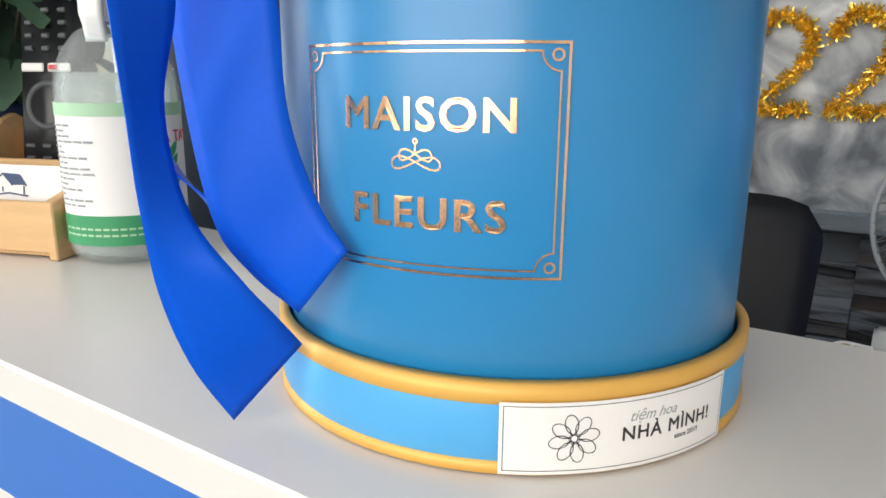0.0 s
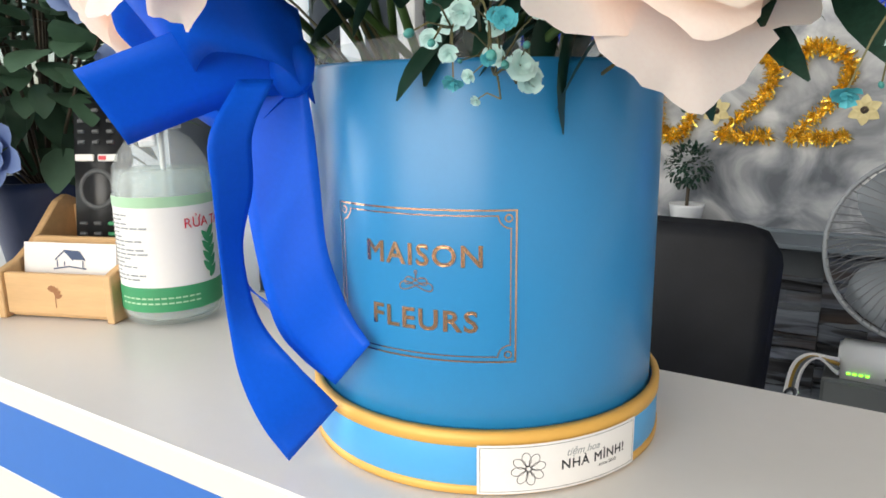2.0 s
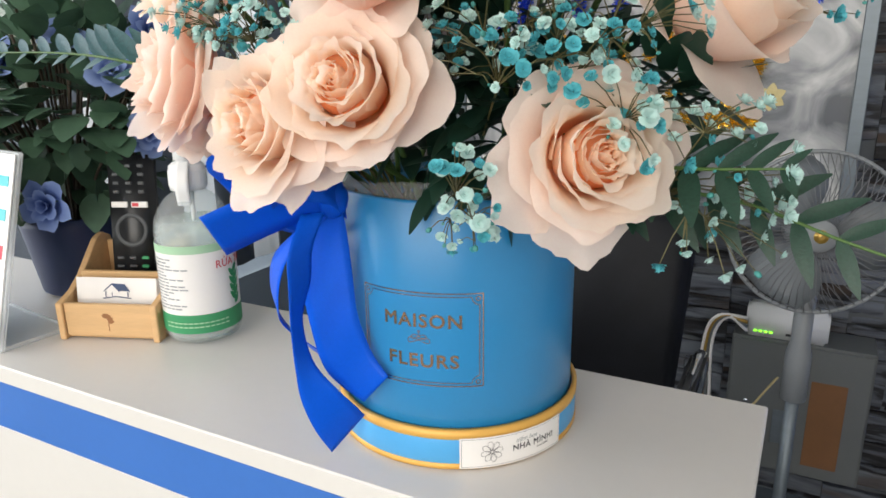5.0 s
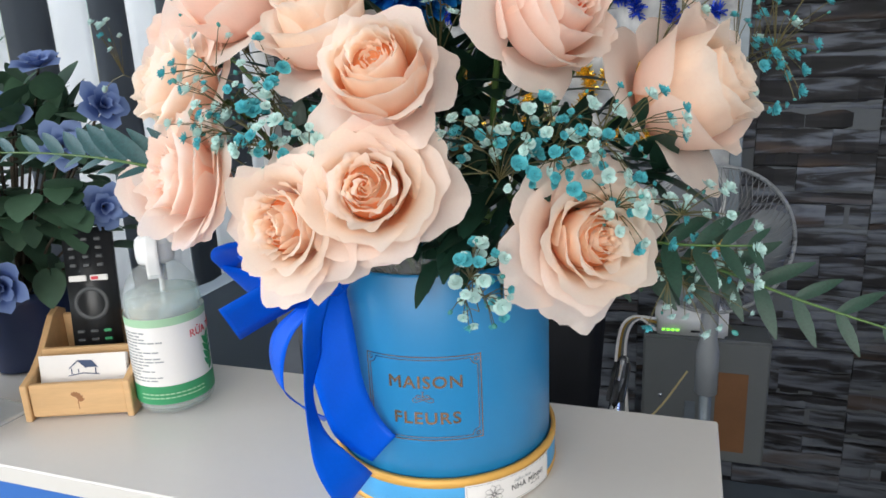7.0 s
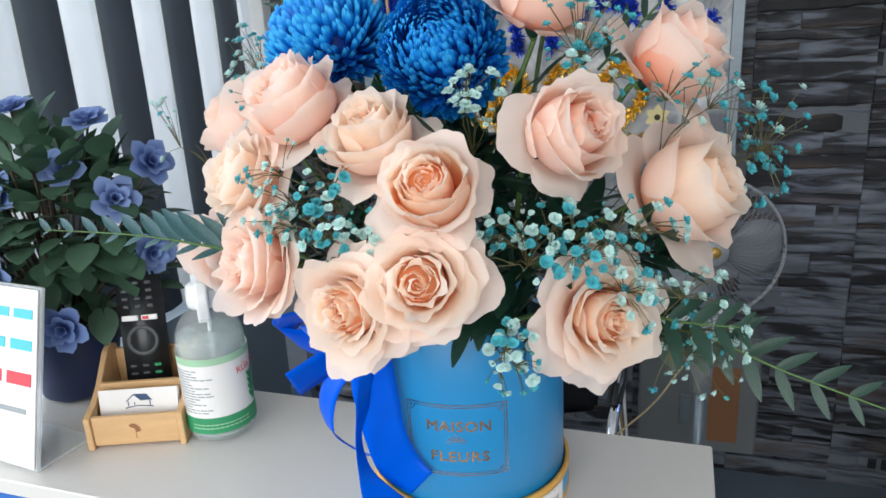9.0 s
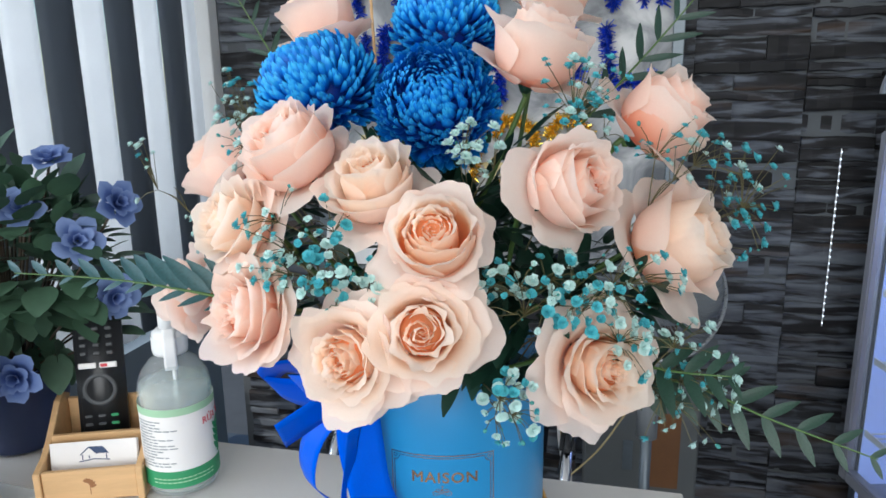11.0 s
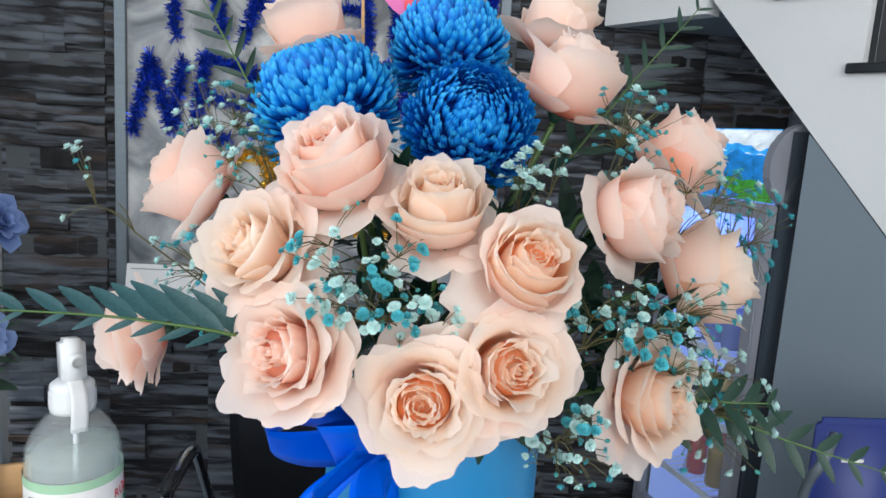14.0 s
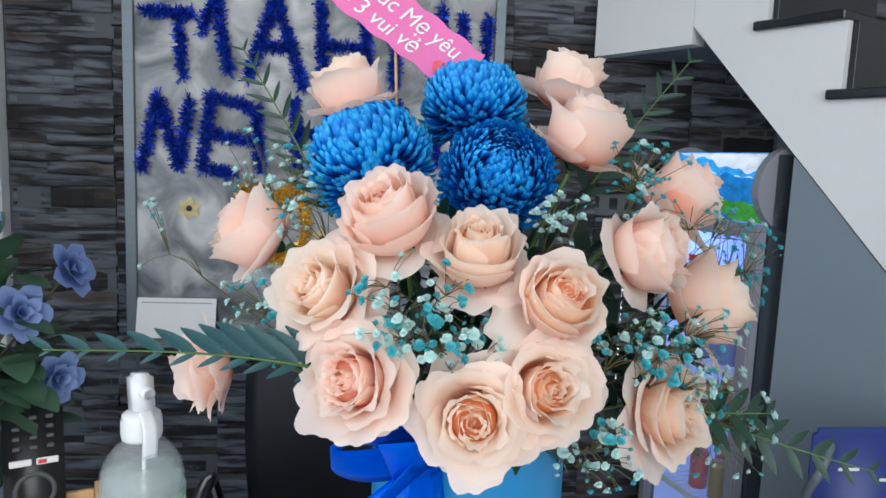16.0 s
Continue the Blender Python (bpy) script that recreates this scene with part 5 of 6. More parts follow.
GOLD = "gold tinsel numeral fixed on the board"
for i, x in enumerate((-0.335, -0.175)):
    tinsel(two(x, 1.085, 0.125, 0.215), GOLD_TINSEL, "tinsel_numeral", GOLD, 10 + i)
tinsel([[(-0.445 + 0.05 * math.cos(a), 1.195 + 0.105 * math.sin(a)) for a in np.linspace(0, math.tau, 13)]], GOLD_TINSEL, "tinsel_numeral", GOLD, 14)
tinsel(two(-0.60, 1.085, 0.125, 0.215), GOLD_TINSEL, "tinsel_numeral", GOLD, 15)
BLUE = "royal blue tinsel letter fixed on the board"
for i, strokes in enumerate((
    [[(-0.865, 1.80), (-0.72, 1.80)], [(-0.765, 1.80), (-0.755, 1.62)]],
    [[(-0.66, 1.87), (-0.625, 1.64)], [(-0.70, 1.75), (-0.655, 1.87)]],
    [[(-0.57, 1.62), (-0.49, 1.86)], [(-0.49, 1.86), (-0.405, 1.60)], [(-0.54, 1.72), (-0.43, 1.72)]],
    [[(-0.36, 1.86), (-0.345, 1.60)], [(-0.36, 1.73), (-0.23, 1.73)], [(-0.23, 1.86), (-0.215, 1.62)]],
    [[(-0.14, 1.62), (-0.13, 1.86)], [(-0.13, 1.86), (0.0, 1.62)], [(0.0, 1.62), (0.0, 1.86)]],
    [[(0.06, 1.84), (0.08, 1.62)], [(0.14, 1.84), (0.13, 1.62)]],
    [[(-0.875, 1.345), (-0.825, 1.56)], [(-0.825, 1.56), (-0.765, 1.36)], [(-0.765, 1.36), (-0.735, 1.56)]],
    [[(-0.70, 1.35), (-0.675, 1.57)], [(-0.675, 1.57), (-0.545, 1.54)], [(-0.545, 1.54), (-0.53, 1.35)], [(-0.68, 1.46), (-0.54, 1.44)], [(-0.69, 1.355), (-0.60, 1.345)]],
    [[(-0.43, 1.57), (-0.42, 1.36)], [(-0.43, 1.47), (-0.33, 1.47)], [(-0.33, 1.57), (-0.32, 1.36)]],
    [[(-0.24, 1.42), (-0.20, 1.56), (-0.12, 1.56), (-0.09, 1.42)], [(-0.20, 1.47), (-0.11, 1.47)]],
    [[(-0.02, 1.56), (0.0, 1.40)], [(0.0, 1.40), (0.12, 1.42)]],
)):
    tinsel(strokes, BLUE_TINSEL, "tinsel_letter", BLUE, 30 + i, 0.024)


def yellow_flower(x, z, i):
    bm = bmesh.new()
    for k in range(6):
        own = blade(0.036, 0.026, 0.2, 0.1)
        bmesh.ops.transform(own, matrix=Matrix.Rotation(radians(90), 4, "X") @ Matrix.Rotation(math.tau * k / 6 + i, 4, "Z"), verts=own.verts)
        join(bm, own)
    o = thing("paper_flower", pose(x, BY - 0.004, z), "pale yellow paper flower pinned to the board", "paper flower", "paper flowers on the board")
    part("petals", bm, YELLOW_PETAL, o, smooth=True)
    part("centre", lathe([(0.001, 0.008), (0.008, 0.005), (0.009, 0.0)], 12, turn=Matrix.Rotation(radians(90), 4, "X")), CREPE, o, smooth=True)


for i, (x, z) in enumerate(((-0.345, 1.155), (-0.02, 1.157), (-0.741, 1.235))):
    yellow_flower(x, z, i)


def topiary():
    o = thing("topiary_plant", pose(-0.385, 1.755, BZ0 + 0.0185), "small round topiary in a white pot on the ledge", "potted plant")
    part("pot", lathe([(0.001, 0.001), (0.032, 0.001), (0.042, 0.060), (0.044, 0.066), (0.039, 0.066), (0.001, 0.056)], 28), WHITE_PLASTIC, o, "white plastic pot", smooth=True)
    part("trunk", tube([(0, 0, 0.05), (0.002, 0, 0.12)], 0.005, 6), CREPE, o, smooth=True)
    rng = random.Random(2)
    bm = bmesh.new()
    for k in range(420):
        d = Vector((rng.gauss(0, 1), rng.gauss(0, 1), rng.gauss(0, 1))).normalized()
        own = blade(1, 0.6)
        bmesh.ops.transform(own, matrix=Matrix.Translation(Vector((0, 0, 0.165)) + d * 0.052 * rng.uniform(0.75, 1.06)) @ (d + Vector([rng.uniform(-0.6, 0.6) for _ in range(3)])).to_track_quat("Y", "Z").to_matrix().to_4x4() @ Matrix.Scale(0.013, 4), verts=own.verts)
        join(bm, own)
    tagged(part("crown", bm, LEAF, o, "clipped ball of tiny leaves"), kind="stuff")


topiary()


def white_case():
    o = thing("desk_calendar", pose(-0.757, 1.765, BZ0 + 0.0185), "pale grey desk calendar standing on the ledge", "calendar")
    part("page", box(0.225, 0.004, 0.118, (0, -0.018, 0.060), 0.001, 1, Matrix.Rotation(radians(-14), 4, "X")), PAPER, o)
    part("back", box(0.225, 0.003, 0.118, (0, 0.020, 0.060), 0.001, 1, Matrix.Rotation(radians(14), 4, "X")), GREY_METAL, o)
    part("rule", box(0.20, 0.001, 0.003, (0, -0.010, 0.104), 0, 1, Matrix.Rotation(radians(-14), 4, "X")), GREY_INK, o)


white_case()


# ---- office chair ----
def office_chair():
    o = thing("office_chair", pose(-0.290, 1.22, 0), "black leather office chair with chrome armrests", "office chair")
    grid = []
    for i in range(13):
        t = i / 12
        z = 0.52 + 0.455 * t
        w = 0.196 * (1 - 0.10 * (1 - t) ** 2) * (1 - 0.16 * max(0, t - 0.86) / 0.14 * max(0, t - 0.86) / 0.14)
        grid.append([Vector((w * s, -0.02 + 0.05 * s * s - 0.035 * math.sin(math.pi * t) + 0.06 * t, z - 0.018 * s ** 6 * (t > 0.9))) for s in np.linspace(-1, 1, 11)])
    bm = sheet(grid, 0.055)
    bmesh.ops.bevel(bm, geom=[e for e in bm.edges if e.calc_face_angle(0) > 1.0], offset=0.014, segments=3, affect="EDGES")
    part("backrest", bm, BLACK_LEATHER, o, "padded black backrest", smooth=True)
    part("seat", box(0.44, 0.44, 0.09, (0, -0.20, 0.45), 0.035, 4), BLACK_LEATHER, o, "padded black seat", smooth=True)
    for s in (-1, 1):
        arm = part("armrest", tube(smooth_path([(s * 0.21, 0.02, 0.50), (s * 0.235, -0.03, 0.66), (s * 0.235, -0.10, 0.72), (s * 0.235, -0.28, 0.70), (s * 0.225, -0.34, 0.60), (s * 0.20, -0.30, 0.46)], 6), 0.011, 10), CHROME, o, "bent chrome armrest", smooth=True)
        part("arm_pad", box(0.030, 0.18, 0.014, (s * 0.235, -0.19, 0.722), 0.01, 3), BLACK_PLASTIC, arm, "slim dark arm pad", smooth=True)
    part("gas_post", tube([(0, -0.18, 0.08), (0, -0.18, 0.41)], 0.025, 14), CHROME, o, smooth=True)
    for k in range(5):
        a = math.tau * k / 5
        foot = part("foot_arm", tube([(0, -0.18, 0.10), (0.28 * math.cos(a), -0.18 + 0.28 * math.sin(a), 0.065)], 0.02, 8), BLACK_PLASTIC, o, smooth=True)
        part("castor", lathe([(0.001, -0.012), (0.026, -0.012), (0.028, 0), (0.026, 0.012), (0.001, 0.012)], 14, at=(0.28 * math.cos(a), -0.18 + 0.28 * math.sin(a), 0.028), turn=Matrix.Rotation(radians(90), 4, "X")), BLACK_PLASTIC, foot, smooth=True)


office_chair()


# ---- fan ----
def fan():
    o = thing("stand_fan", pose(0.112, 1.26, 0), "grey and white stand fan with a wire guard", "fan")
    part("base", lathe([(0.001, 0.001), (0.16, 0.001), (0.165, 0.01), (0.15, 0.025), (0.04, 0.045), (0.02, 0.06)], 40), FAN_GREY, o, smooth=True)
    part("pole", tube([(0, 0, 0.05), (0, 0, 0.66)], 0.013, 12), ALU, o, "metal pole", smooth=True)
    part("sleeve", lathe([(0.013, 0.60), (0.024, 0.605), (0.024, 0.70), (0.018, 0.73), (0.018, 0.86), (0.001, 0.87)], 20), FAN_GREY, o, "grey plastic sleeve", smooth=True)
    turn = Matrix.Translation((0.0, -0.06, 0.962)) @ Matrix.Rotation(radians(10), 4, "Z") @ Matrix.Rotation(radians(84), 4, "X")
    R = 0.146
    part("motor", lathe([(0.001, -0.13), (0.035, -0.125), (0.045, -0.09), (0.045, -0.03), (0.001, -0.02)], 24, turn=turn), FAN_GREY, o, "grey motor housing", smooth=True)
    part("guard_rim", tube([turn @ Vector((R * math.cos(a), R * math.sin(a), 0.0)) for a in np.linspace(0, math.tau, 49)], 0.004, 8), FAN_GREY, o, "grey guard rim", smooth=True)
    wire_front, wire_back = (shared("guard_wire", tube([Vector((0.028, 0, side * 0.040)), Vector((0.10 * math.cos(0.125), 0.10 * math.sin(0.125), side * 0.042)), Vector((R * math.cos(0.25), R * math.sin(0.25), side * 0.006))], 0.0009, 4), FAN_WIRE) for side in (1, -1))
    for k in range(64):
        for wire in (wire_front, wire_back):
            piece("guard_wire", wire, o, turn @ Matrix.Rotation(math.tau * k / 64, 4, "Z"))
    cap = part("guard_badge", lathe([(0.001, 0.046), (0.026, 0.045), (0.029, 0.040), (0.029, 0.036)], 24, turn=turn), FAN_GREY, o, "round grey badge", smooth=True)
    part("badge_mark", lathe([(0.001, 0.0475), (0.012, 0.0472), (0.012, 0.045)], 18, turn=turn), CAN_GOLD, cap, "gold disc", smooth=True)
    for k in range(3):
        grid = []
        for i in range(7):
            t = i / 6
            grid.append([turn @ Matrix.Rotation(math.tau * k / 3 + s * (0.25 + 0.45 * math.sin(math.pi * (0.1 + 0.8 * t))), 4, "Z") @ Vector((0.02 + 0.12 * t, 0, 0.014 * s)) for s in (-1, -0.3, 0.3, 1)])
        part("fan_blade", sheet(grid, 0.0015), BLADE_GREY, o, "translucent grey blade", smooth=True)


fan()


# ---- wall cabinet, router and cables ----
def wall_cabinet():
    o = thing("wall_cabinet", pose(0.128, 1.825, 0.14), "grey enamelled wall cabinet with a brown sticker", "cabinet")
    part("body", box(0.345, 0.13, 0.385, (0, 0, 0.1925), 0.003, 1), GREY_METAL, o)
    door = part("door", box(0.335, 0.010, 0.375, (0, -0.0705, 0.1925), 0.002, 1), GREY_METAL, o)
    part("sticker", box(0.085, 0.002, 0.250, (0.075, -0.0765, 0.165), 0.0005, 1), BROWN, door, "brown sticker")
    part("lock", lathe([(0.001, 0.006), (0.006, 0.005), (0.007, 0.0)], 14, at=(-0.12, -0.076, 0.2), turn=Matrix.Rotation(radians(90), 4, "X")), CHROME, door, smooth=True)
    part("latch", box(0.03, 0.004, 0.10, (-0.035, -0.0775, 0.14), 0.001, 1), ALU, door, "pale handle plate")
    r = thing("wifi_router", pose(0.085, 1.80, 0.5255), "white router with green lights on the cabinet", "router")
    part("case", box(0.200, 0.075, 0.085, (0, 0, 0.0425), 0.008, 3), WHITE_PLASTIC, r, smooth=True)
    for k in range(4):
        part("light", box(0.008, 0.002, 0.005, (-0.075 + 0.013 * k, -0.0383, 0.018)), GREEN_LED, r, "small green light")
    part("dark_strip", box(0.06, 0.002, 0.006, (0.03, -0.0383, 0.018)), BLACK_PLASTIC, r)
    c = thing("cable_bundle", pose(-0.06, 1.78, 0.0), "bundle of pale cables beside the cabinet", "cables")
    for k in range(4):
        part("cable", tube(smooth_path([(0.05, -0.02, 0.54 + 0.012 * k), (0.0 - 0.008 * k, -0.03, 0.575), (-0.035 - 0.007 * k, -0.02, 0.50), (-0.03 - 0.01 * k, 0.0, 0.30), (-0.01, 0.02, 0.006 + 0.004 * k)], 6), 0.005, 6), (PAPER, GREY_METAL, CAN_GOLD, PAPER)[k], c, smooth=True)
    part("cable", tube(smooth_path([(0.14, -0.11, 0.46), (0.06, -0.12, 0.33), (-0.06, -0.13, 0.20)], 6), 0.003, 6), YELLOW_PETAL, c, "thin yellowish lead", smooth=True)


wall_cabinet()


# ---- light string by the fridge ----
def light_string():
    o = thing("led_string", pose(0.631, 1.862, 0.70), "vertical string of small white lights on the wall", "light string")
    part("wire", tube([(0, 0, 0.0), (0, 0, 0.52)], 0.0015, 5), PAPER, o)
    for k in range(26):
        part("bulb", box(0.0045, 0.0045, 0.005, (0, -0.003, 0.01 + 0.02 * k), 0.0015, 1), LED, o)


light_string()


# ---- display fridge ----
FRIDGE_AT = pose(0.678, 1.690, 0, 0, 0, -77)


def fridge():
    o = thing("display_fridge", FRIDGE_AT, "tall grey glass-door drinks fridge with lit landscape header", "fridge")
    W, D, H = 0.40, 0.30, 1.470
    for x in (0.012, W - 0.012):
        part("side_wall", box(0.024, D, H - 0.02, (x, D / 2 + 0.02, H / 2), 0.004, 2), FRIDGE_DARK, o, "dark fridge side")
    # liner panels glow by themselves; the fridge light is put into their material
    part("back_wall", box(W - 0.05, 0.02, H - 0.04, (W / 2, D + 0.008, H / 2)), FRIDGE_IN, o, "inner back with the fridge light put in as glow")
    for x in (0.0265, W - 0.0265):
        part("liner_side", box(0.004, D - 0.03, H - 0.21, (x, D / 2 + 0.012, H / 2 - 0.04)), FRIDGE_IN, o, "liner wall with the fridge light put in as glow")
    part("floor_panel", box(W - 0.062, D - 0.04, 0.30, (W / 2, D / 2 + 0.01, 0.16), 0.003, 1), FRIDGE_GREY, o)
    part("liner_top", box(W - 0.05, D - 0.04, 0.02, (W / 2, D / 2 + 0.01, 1.275)), FRIDGE_IN, o, "liner top with the fridge light put in as glow")
    door = part("door_frame", box(0.028, 0.03, 0.96, (0.016, 0.0, 0.80), 0.004, 2), FRIDGE_GREY, o, "grey door frame")
    part("door_frame", box(0.040, 0.03, 0.96, (W - 0.022, 0.0, 0.80), 0.004, 2), FRIDGE_GREY, o, "grey door frame")
    part("door_rail", box(W - 0.07, 0.03, 0.036, (W / 2, 0.0, 1.262), 0.004, 2), FRIDGE_GREY, o, "grey door rail")
    part("door_rail", box(W - 0.07, 0.03, 0.036, (W / 2, 0.0, 0.338), 0.004, 2), FRIDGE_GREY, o, "grey door rail")
    pane = part("door_glass", box(W - 0.07, 0.006, 0.89, (W / 2, 0.002, 0.80)), GLASS, o, "clear door glass")
    pane.visible_shadow = False
    part("maker_mark", box(0.105, 0.001, 0.018, (0.185, -0.0025, 1.165)), RED_INK, pane, "plain red maker's mark")
    # sticker shares the header's emissive print, so it glows without a lamp
    part("blue_sticker", box(0.12, 0.001, 0.034, (0.175, -0.0025, 1.115)), HILL_PRINT, pane, "blue printed sticker with a glow of its own")
    bm = bmesh.new()
    bm.faces.new([bm.verts.new(v) for v in ((W - 0.10, -0.0028, 1.12), (W - 0.055, -0.0028, 1.12), (W - 0.078, -0.0028, 1.205))])
    part("energy_sticker", bm, GREEN_INK, pane, "green triangular sticker")
    part("star", lathe([(0.001, 0.001), (0.009, 0.0)], 5, at=(W - 0.078, -0.003, 1.145), turn=Matrix.Rotation(radians(90), 4, "X")), CAN_GOLD, pane, "gold star")
    # header
    part("header", lathe([(0.001, 0.0), (0.105, 0.0), (0.105, 0.012), (0.001, 0.012)], 24, at=(0, 0.075, 1.3715), turn=Matrix.Rotation(radians(90), 4, "Y"), a0=90, a1=270), FRIDGE_GREY, o, "curved end cap", smooth=False)
    part("header", lathe([(0.001, 0.0), (0.105, 0.0), (0.105, 0.022), (0.001, 0.022)], 24, at=(W - 0.022, 0.075, 1.3715), turn=Matrix.Rotation(radians(90), 4, "Y")), FRIDGE_GREY, o, "curved end cap")
    part("header_body", box(W - 0.036, D - 0.06, 0.165, (W / 2 - 0.005, D / 2 + 0.05, 1.3715), 0.01, 2), FRIDGE_DARK, o)
    x0, x1 = 0.014, W - 0.024

    def curved(low, top, material, name, lift, label=""):
        """A stretch of the curved light box between two edges that run along its width."""
        n = 36
        grid = []
        for r in range(6):
            row = []
            for i in range(n + 1):
                f = i / n
                z = low(f) + max(0.0, min(1.460, top(f)) - low(f)) * r / 5
                c = (z - 1.3715) / 0.105
                row.append(Vector((x0 + (x1 - x0) * f, 0.075 - (0.085 + lift) * math.sqrt(max(0.0, 1 - 0.75 * c * c)), z)))
            grid.append(row)
        part(name, sheet(grid), material, lightbox, label, smooth=True)

    lightbox = part("light_box", box(W - 0.04, 0.05, 0.15, (W / 2 - 0.005, 0.06, 1.3715)), CLOUD_PRINT, o, "lit picture box")
    bump = lambda f, mid, wide: math.exp(-((f - mid) / wide) ** 2)
    foot = lambda f: 1.283
    curved(foot, lambda f: 1.460, SKY_PRINT, "sky_print", 0.0, "lit blue sky")
    curved(lambda f: 1.452 - 0.040 * bump(f, 0.85, 0.38) + 0.005 * math.sin(19 * f) + 0.003 * math.sin(41 * f), lambda f: 1.457, CLOUD_PRINT, "cloud_print", 0.0010, "lit white clouds")
    curved(lambda f: 1.412 - 0.018 * f, lambda f: 1.413 - 0.018 * f + 0.022 * max(0.0, math.sin(16 * f)) * bump(f, 0.22, 0.20) + 0.003 * math.sin(50 * f), CLOUD_PRINT, "cloud_print", 0.0012, "lit white clouds")
    curved(lambda f: 1.330, lambda f: 1.362 + 0.046 * bump(f, 0.70, 0.14) + 0.030 * bump(f, 0.95, 0.12) + 0.030 * bump(f, 0.0, 0.22) + 0.004 * math.sin(23 * f), HILL_PRINT, "hill_print", 0.002, "lit blue hills")
    curved(foot, lambda f: 1.345 + 0.036 * bump(f, 0.0, 0.26) - 0.014 * f + 0.003 * math.sin(31 * f), MEADOW_PRINT, "meadow_print", 0.003, "lit green meadow")
    curved(foot, lambda f: 1.284 + 0.036 * bump(f, 0.45, 0.22), LAKE_PRINT, "lake_print", 0.004, "lit blue lake")
    curved(foot, lambda f: 1.284 + 0.034 * bump(f, 1.0, 0.24) + 0.002 * math.sin(37 * f), MEADOW_PRINT, "bank_print", 0.005, "lit green bank")
    # shelves and stock
    for k, z in enumerate((0.46, 0.67, 0.86, 1.03)):
        shelf = bmesh.new()
        for i in range(14):
            tube([(0.03 + (W - 0.06) * i / 13, 0.03, z), (0.03 + (W - 0.06) * i / 13, D - 0.02, z)], 0.002, 4, shelf)
        box(W - 0.05, 0.004, 0.018, (W / 2, 0.03, z + 0.004), bm=shelf)
        part("shelf", shelf, WHITE_PLASTIC, o, "white wire shelf")
    m = o.matrix_world
    for k, z in enumerate((0.46, 0.67, 0.86)):
        for i in range(3):
            for j in range(2):
                at = m @ pose(0.150 + 0.082 * i, 0.085 + 0.09 * j, z + 0.014)
                if k < 2:
                    can = thing("drink_can", at, "drink can standing on the fridge shelf", "drink can", "stock in the fridge")
                    part("can_body", lathe([(0.001, 0.0), (0.024, 0.0), (0.027, 0.005), (0.027, 0.10), (0.022, 0.112), (0.001, 0.110)], 18), (CAN_GOLD, CAN_GOLD, CAN_RED)[i] if k else (CAN_RED, CAN_GOLD, BOTTLE_BLUE)[i], can, smooth=True)
                else:
                    bot = thing("water_bottle", at, "blue-tinted water bottle on the fridge shelf", "bottle", "stock in the fridge")
                    part("bottle_body", lathe([(0.001, 0.0), (0.029, 0.0), (0.031, 0.006), (0.031, 0.075), (0.024, 0.10), (0.012, 0.115)], 18), BOTTLE_BLUE, bot, smooth=True)
                    part("cap", lathe([(0.0125, 0.112), (0.013, 0.128), (0.001, 0.129)], 14), PAPER, bot, smooth=True)


fridge()
area_lamp("fridge_lamp", FRIDGE_AT @ pose(0.20, 0.12, 1.255), 0.26, 0.12, 0.9, (0.62, 0.76, 1.0))


# ---- stairs ----
def prism(profile, y0, y1):
    """A body with an x-z outline, from y0 to y1."""
    bm = bmesh.new()
    f = bm.faces.new([bm.verts.new((x, y0, z)) for x, z in profile])
    e = bmesh.ops.extrude_face_region(bm, geom=[f])
    bmesh.ops.translate(bm, vec=(0, y1 - y0, 0), verts=[g for g in e["geom"] if isinstance(g, bmesh.types.BMVert)])
    bmesh.ops.recalc_face_normals(bm, faces=bm.faces)
    return bm


FLANK = pose(0.80, 1.28, 0, 0, 0, -61)
RUN, RISE, NOSE = 0.195, 0.176, 0.028


def stairs():
    """Runs down along its own x; the flank that faces the shop is its y = 0."""
    o = thing("staircase", FLANK, "white staircase with black granite treads", "staircase", kind="structure")
    steps = [(-0.088 + RUN * k, 1.757 - RISE * k) for k in range(8)]
    profile = [(-0.300, 1.795), (-0.300, 2.60), (steps[0][0], 2.60)]
    for k, (x, z) in enumerate(steps):
        profile += [(x, z), (x + RUN, z)]
    end = steps[-1][0] + RUN
    profile += [(end, 1.472 - 1.08 * end)]
    part("stringer", prism(profile, 0.0, 0.02), PLASTER, o, "white plastered stair flank")
    for k, (x, z) in enumerate(steps):
        part("tread", box(RUN + NOSE - 0.002, 0.535, 0.022, (x + (RUN - NOSE) / 2, 0.2475, z + 0.0115), 0.003, 1), GRANITE, o, "black granite tread")
        part("riser", box(0.014, 0.50, (RISE if k else 0.80) - 0.024, (x + 0.0072, 0.271, z + 0.0232 + ((RISE if k else 0.80) - 0.024) / 2), 0.001, 1), GRANITE, o, "black granite riser")
    part("landing", prism([(-0.655, 1.748), (-0.655, 2.60), (-0.302, 2.60), (-0.302, 1.748)], 0.001, 0.055), PLASTER, o, "white landing edge")
    soffit = bmesh.new()
    inner = FLANK.inverted()
    rim = [inner @ Vector(p) for p in ((0.50, 1.866, 1.7485), (0.655, 1.585, 1.7485), (1.10, 1.585, 1.7485), (1.10, 1.866, 1.7485))]
    f = soffit.faces.new([soffit.verts.new(p) for p in rim])
    e = bmesh.ops.extrude_face_region(soffit, geom=[f])
    bmesh.ops.translate(soffit, vec=(0, 0, 0.10), verts=[g for g in e["geom"] if isinstance(g, bmesh.types.BMVert)])
    bmesh.ops.recalc_face_normals(soffit, faces=soffit.faces)
    part("soffit", soffit, GREY_WALL, o, "grey painted underside of the landing")


stairs()


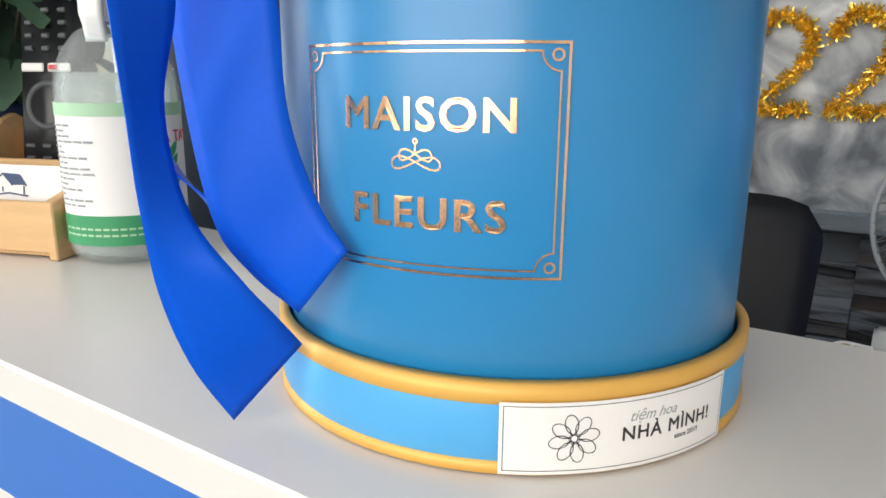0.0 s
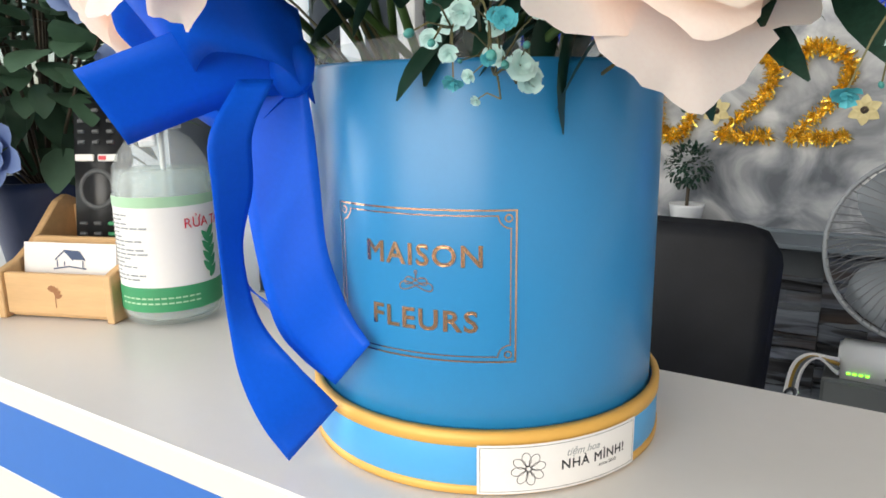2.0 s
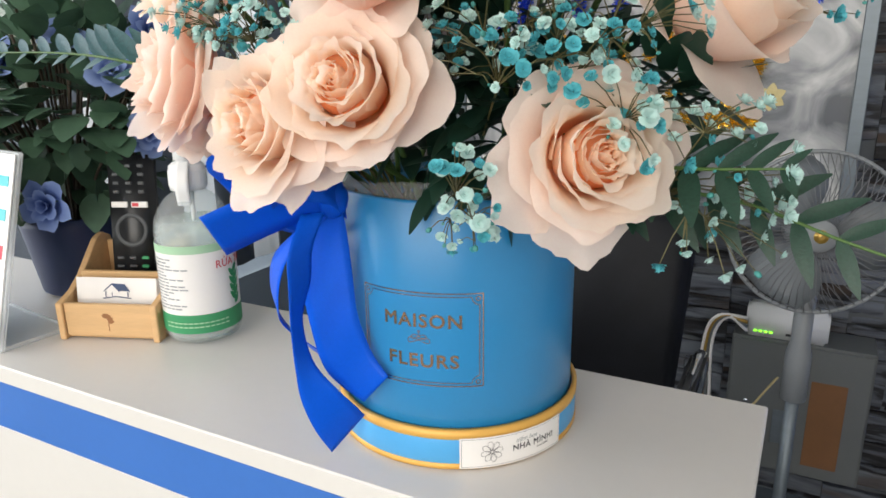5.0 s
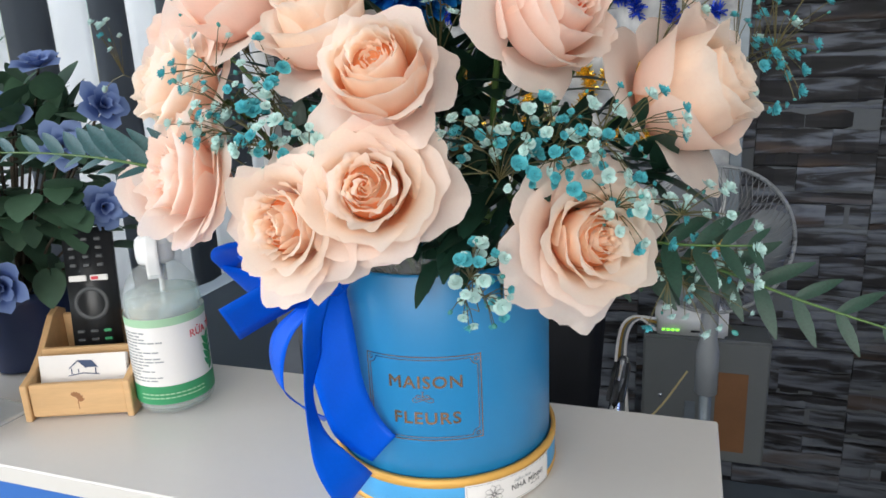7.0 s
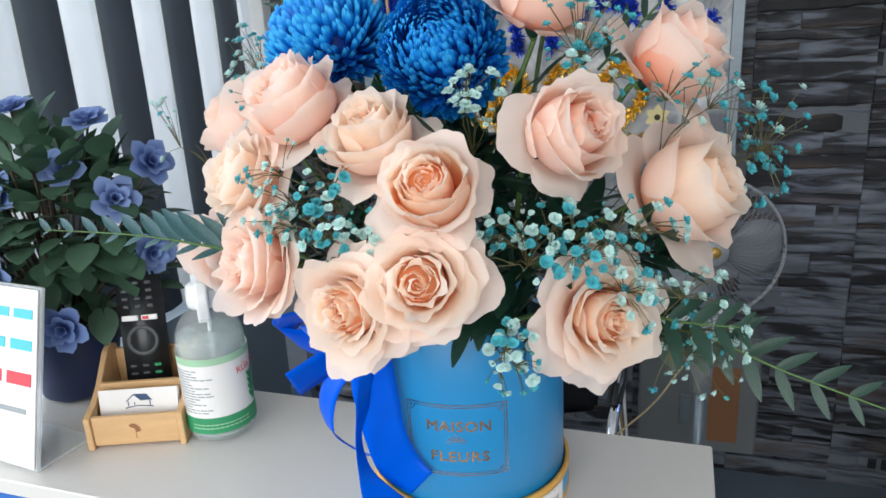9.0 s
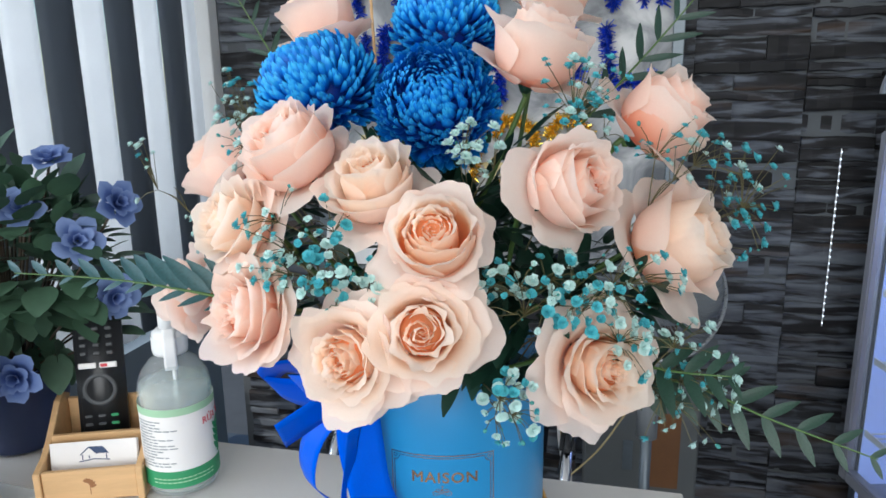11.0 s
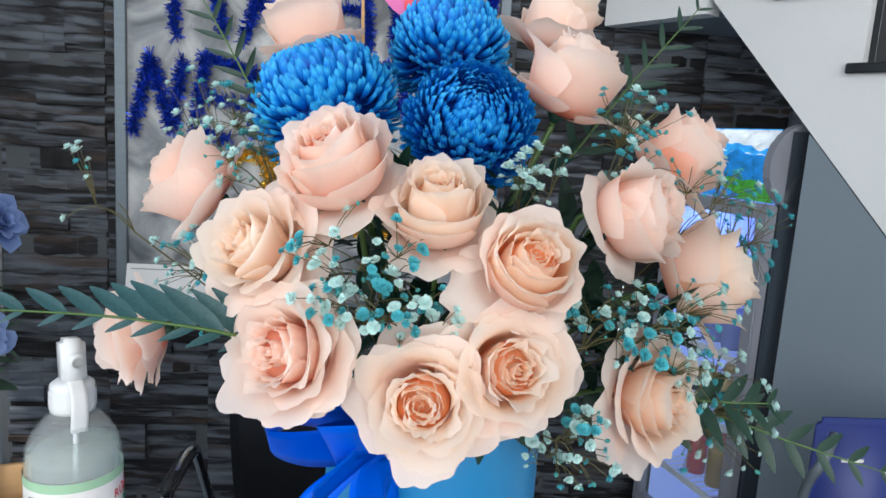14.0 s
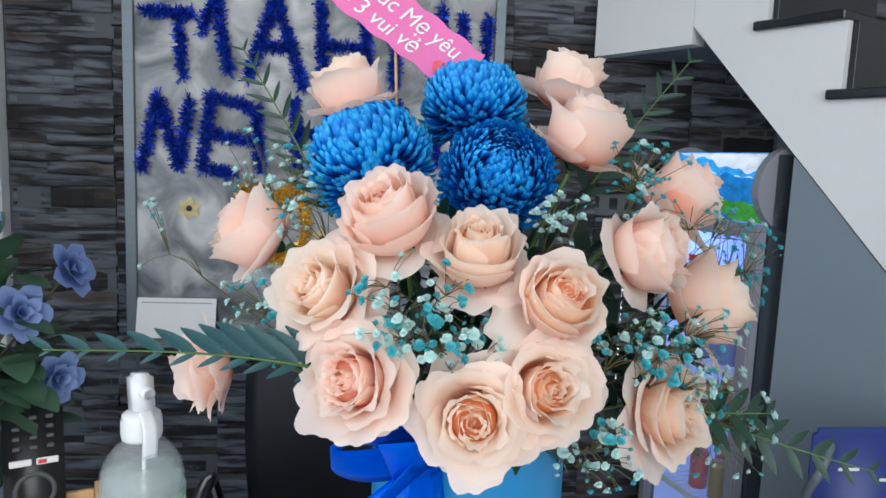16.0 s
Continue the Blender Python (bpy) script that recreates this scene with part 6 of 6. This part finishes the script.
def stair_infill():
    bm = prism([(0.012, 0.0), (0.012, 1.452), (1.35, 0.008), (1.35, 0.0)], 0.004, 0.060)
    ob = link_mesh("wall_under_stairs", bm, GREY_WALL, None, "", False)
    ob.matrix_world = FLANK
    return tagged(ob, "grey painted wall under the staircase", "wall", kind="structure")


stair_infill()


# tall navy object with a grey handle, unidentified; given a chair's shape
def navy_chair():
    o = thing("navy_object", pose(0.797, 0.856, 0) @ Matrix.Diagonal((0.87, 0.87, 1.09, 1)), "unidentified navy object with pale slots and grey handle, shaped as a chair", "chair")
    back = box(0.36, 0.03, 0.42, (0, 0, 0.65), 0.012, 3)
    part("backrest", back, NAVY_CHAIR, o, smooth=True)
    for k in range(3):
        part("slot", box(0.05, 0.002, 0.006, (-0.10 + 0.10 * k, -0.0165, 0.79 - 0.02 * k), 0.001, 1), PAPER, o, "pale slot")
    part("seat", box(0.38, 0.34, 0.03, (0, -0.18, 0.43), 0.012, 3), NAVY_CHAIR, o, smooth=True)
    for x in (-0.16, 0.16):
        for y in (-0.32, -0.02):
            part("leg", tube([(x, y, 0.0), (x * 0.95, y, 0.43)], 0.014, 8), ALU, o, smooth=True)
    part("arm", tube(smooth_path([(-0.19, 0.0, 0.60), (-0.205, -0.03, 0.74), (-0.19, -0.05, 0.80), (-0.15, -0.02, 0.835)], 6), 0.010, 8), ALU, o, "bent grey arm", smooth=True)


navy_chair()


# ---- side window and blinds ----
def blinds():
    o = thing("vertical_blinds", pose(-1.33, 0, 0), "white and grey vertical strip blinds at the side window", "blinds")
    part("rail", box(0.05, 1.10, 0.05, (0, 1.35, 2.46), 0.004, 1), WHITE_PLASTIC, o, "white head rail")
    a = shared("slat", sheet([[Vector((0.006 * math.cos(3 * s), 0.058 * s, z)) for s in (-1, -0.5, 0, 0.5, 1)] for z in (0.70, 1.5, 2.44)], 0.001), SLAT_WHITE)
    b = shared("slat", sheet([[Vector((0.006 * math.cos(3 * s), 0.062 * s, z)) for s in (-1, -0.5, 0, 0.5, 1)] for z in (0.70, 1.5, 2.44)], 0.001), SLAT_GREY)
    for k in range(9):
        piece("slat", a if k % 2 == 0 else b, o, Matrix.Translation((0.004 * (k % 2), 0.885 + 0.1195 * k, 0)))


blinds()
frame_strip = tagged(link_mesh("window_frame", box(0.05, 0.055, 1.9, (-1.30, 1.868, 1.57), 0.003, 1), WHITE_PLASTIC, None, "", False), "white window frame at the corner", "window frame", kind="structure")
win = link_mesh("window_1", box(0.008, 2.95, 1.88, (-1.46, -0.62, 1.56)), GLASS, None, "", False)
tagged(win, "clear side window pane", "window", kind="structure")
win.visible_shadow = False


# ---- slate strips of the wall behind ----
def slate_strip_mesh(w, h, rng):
    """One rough strip: a split face whose long edges wander, chipped at its ends."""
    bm = bmesh.new()
    n = max(4, round(w / 0.03))
    up, down, lift = [], [], []
    a, b = 0.0, 0.0
    for i in range(n + 1):
        a, b = 0.6 * a + rng.uniform(-0.0035, 0.0035), 0.6 * b + rng.uniform(-0.0035, 0.0035)
        up.append(h / 2 - 0.0015 + a), down.append(-h / 2 + 0.0015 + b), lift.append(rng.uniform(-0.003, 0.003))
    rows = []
    for y, f in ((0.02, 1.0), (-0.017, 1.0), (-0.020, 0.72), (-0.020, -0.72), (-0.017, -1.0), (0.02, -1.0)):
        rows.append([bm.verts.new((-w / 2 + 0.0008 + (w - 0.0016) * i / n, y + (lift[i] if y < 0 else 0), (up[i] + down[i]) / 2 + f * (up[i] - down[i]) / 2)) for i in range(n + 1)])
    for p, q in zip(rows, rows[1:]):
        for i in range(n):
            bm.faces.new((p[i], q[i], q[i + 1], p[i + 1]))
    for e in (0, n):
        bm.faces.new([r[e] for r in (rows if e else rows[::-1])])
    me = bpy.data.meshes.new("slate_strip")
    bm.to_mesh(me)
    bm.free()
    me.materials.append(STONE)
    return me


def slates():
    """Cladding panels set joint over joint, each a stack of uneven strips."""
    rng = random.Random(21)
    widths, heights = (0.30, 0.19, 0.11), (0.018, 0.026, 0.036, 0.050, 0.066)
    meshes = {(w, h): [slate_strip_mesh(w, h, rng) for _ in range(3)] for w in widths for h in heights}
    rest = bmesh.new()
    made = 0
    for column in range(13):
        x = -1.12 + 0.30 * column
        z = rng.uniform(-0.02, 0.0)
        while z < 2.95:
            h = rng.choice(heights)
            cut = rng.random()
            row = ((0.30, 0.0),) if cut < 0.5 else ((0.19, -0.055), (0.11, 0.095)) if cut < 0.75 else ((0.11, -0.095), (0.19, 0.055))
            for w, off in row:
                me = rng.choice(meshes[w, h])
                m = Matrix.Translation((x + off, 1.922 - rng.choice((0.004, 0.008, 0.016, 0.022)), z + h / 2)) @ Matrix.Rotation(rng.uniform(-0.02, 0.02), 4, "Z")
                if -0.85 < x < 0.9 and 0.95 < z < 1.75 and made < 300 and (x < -0.8 or x > 0.1):
                    piece("slate_strip", me, wall_north, m)
                    made += 1
                else:
                    k = len(rest.verts)
                    rest.from_mesh(me)
                    rest.verts.ensure_lookup_table()
                    for v in rest.verts[k:]:
                        v.co = m @ v.co
            z += h
    tagged(part("slate_strips", rest, STONE, wall_north), kind="stuff")


slates()
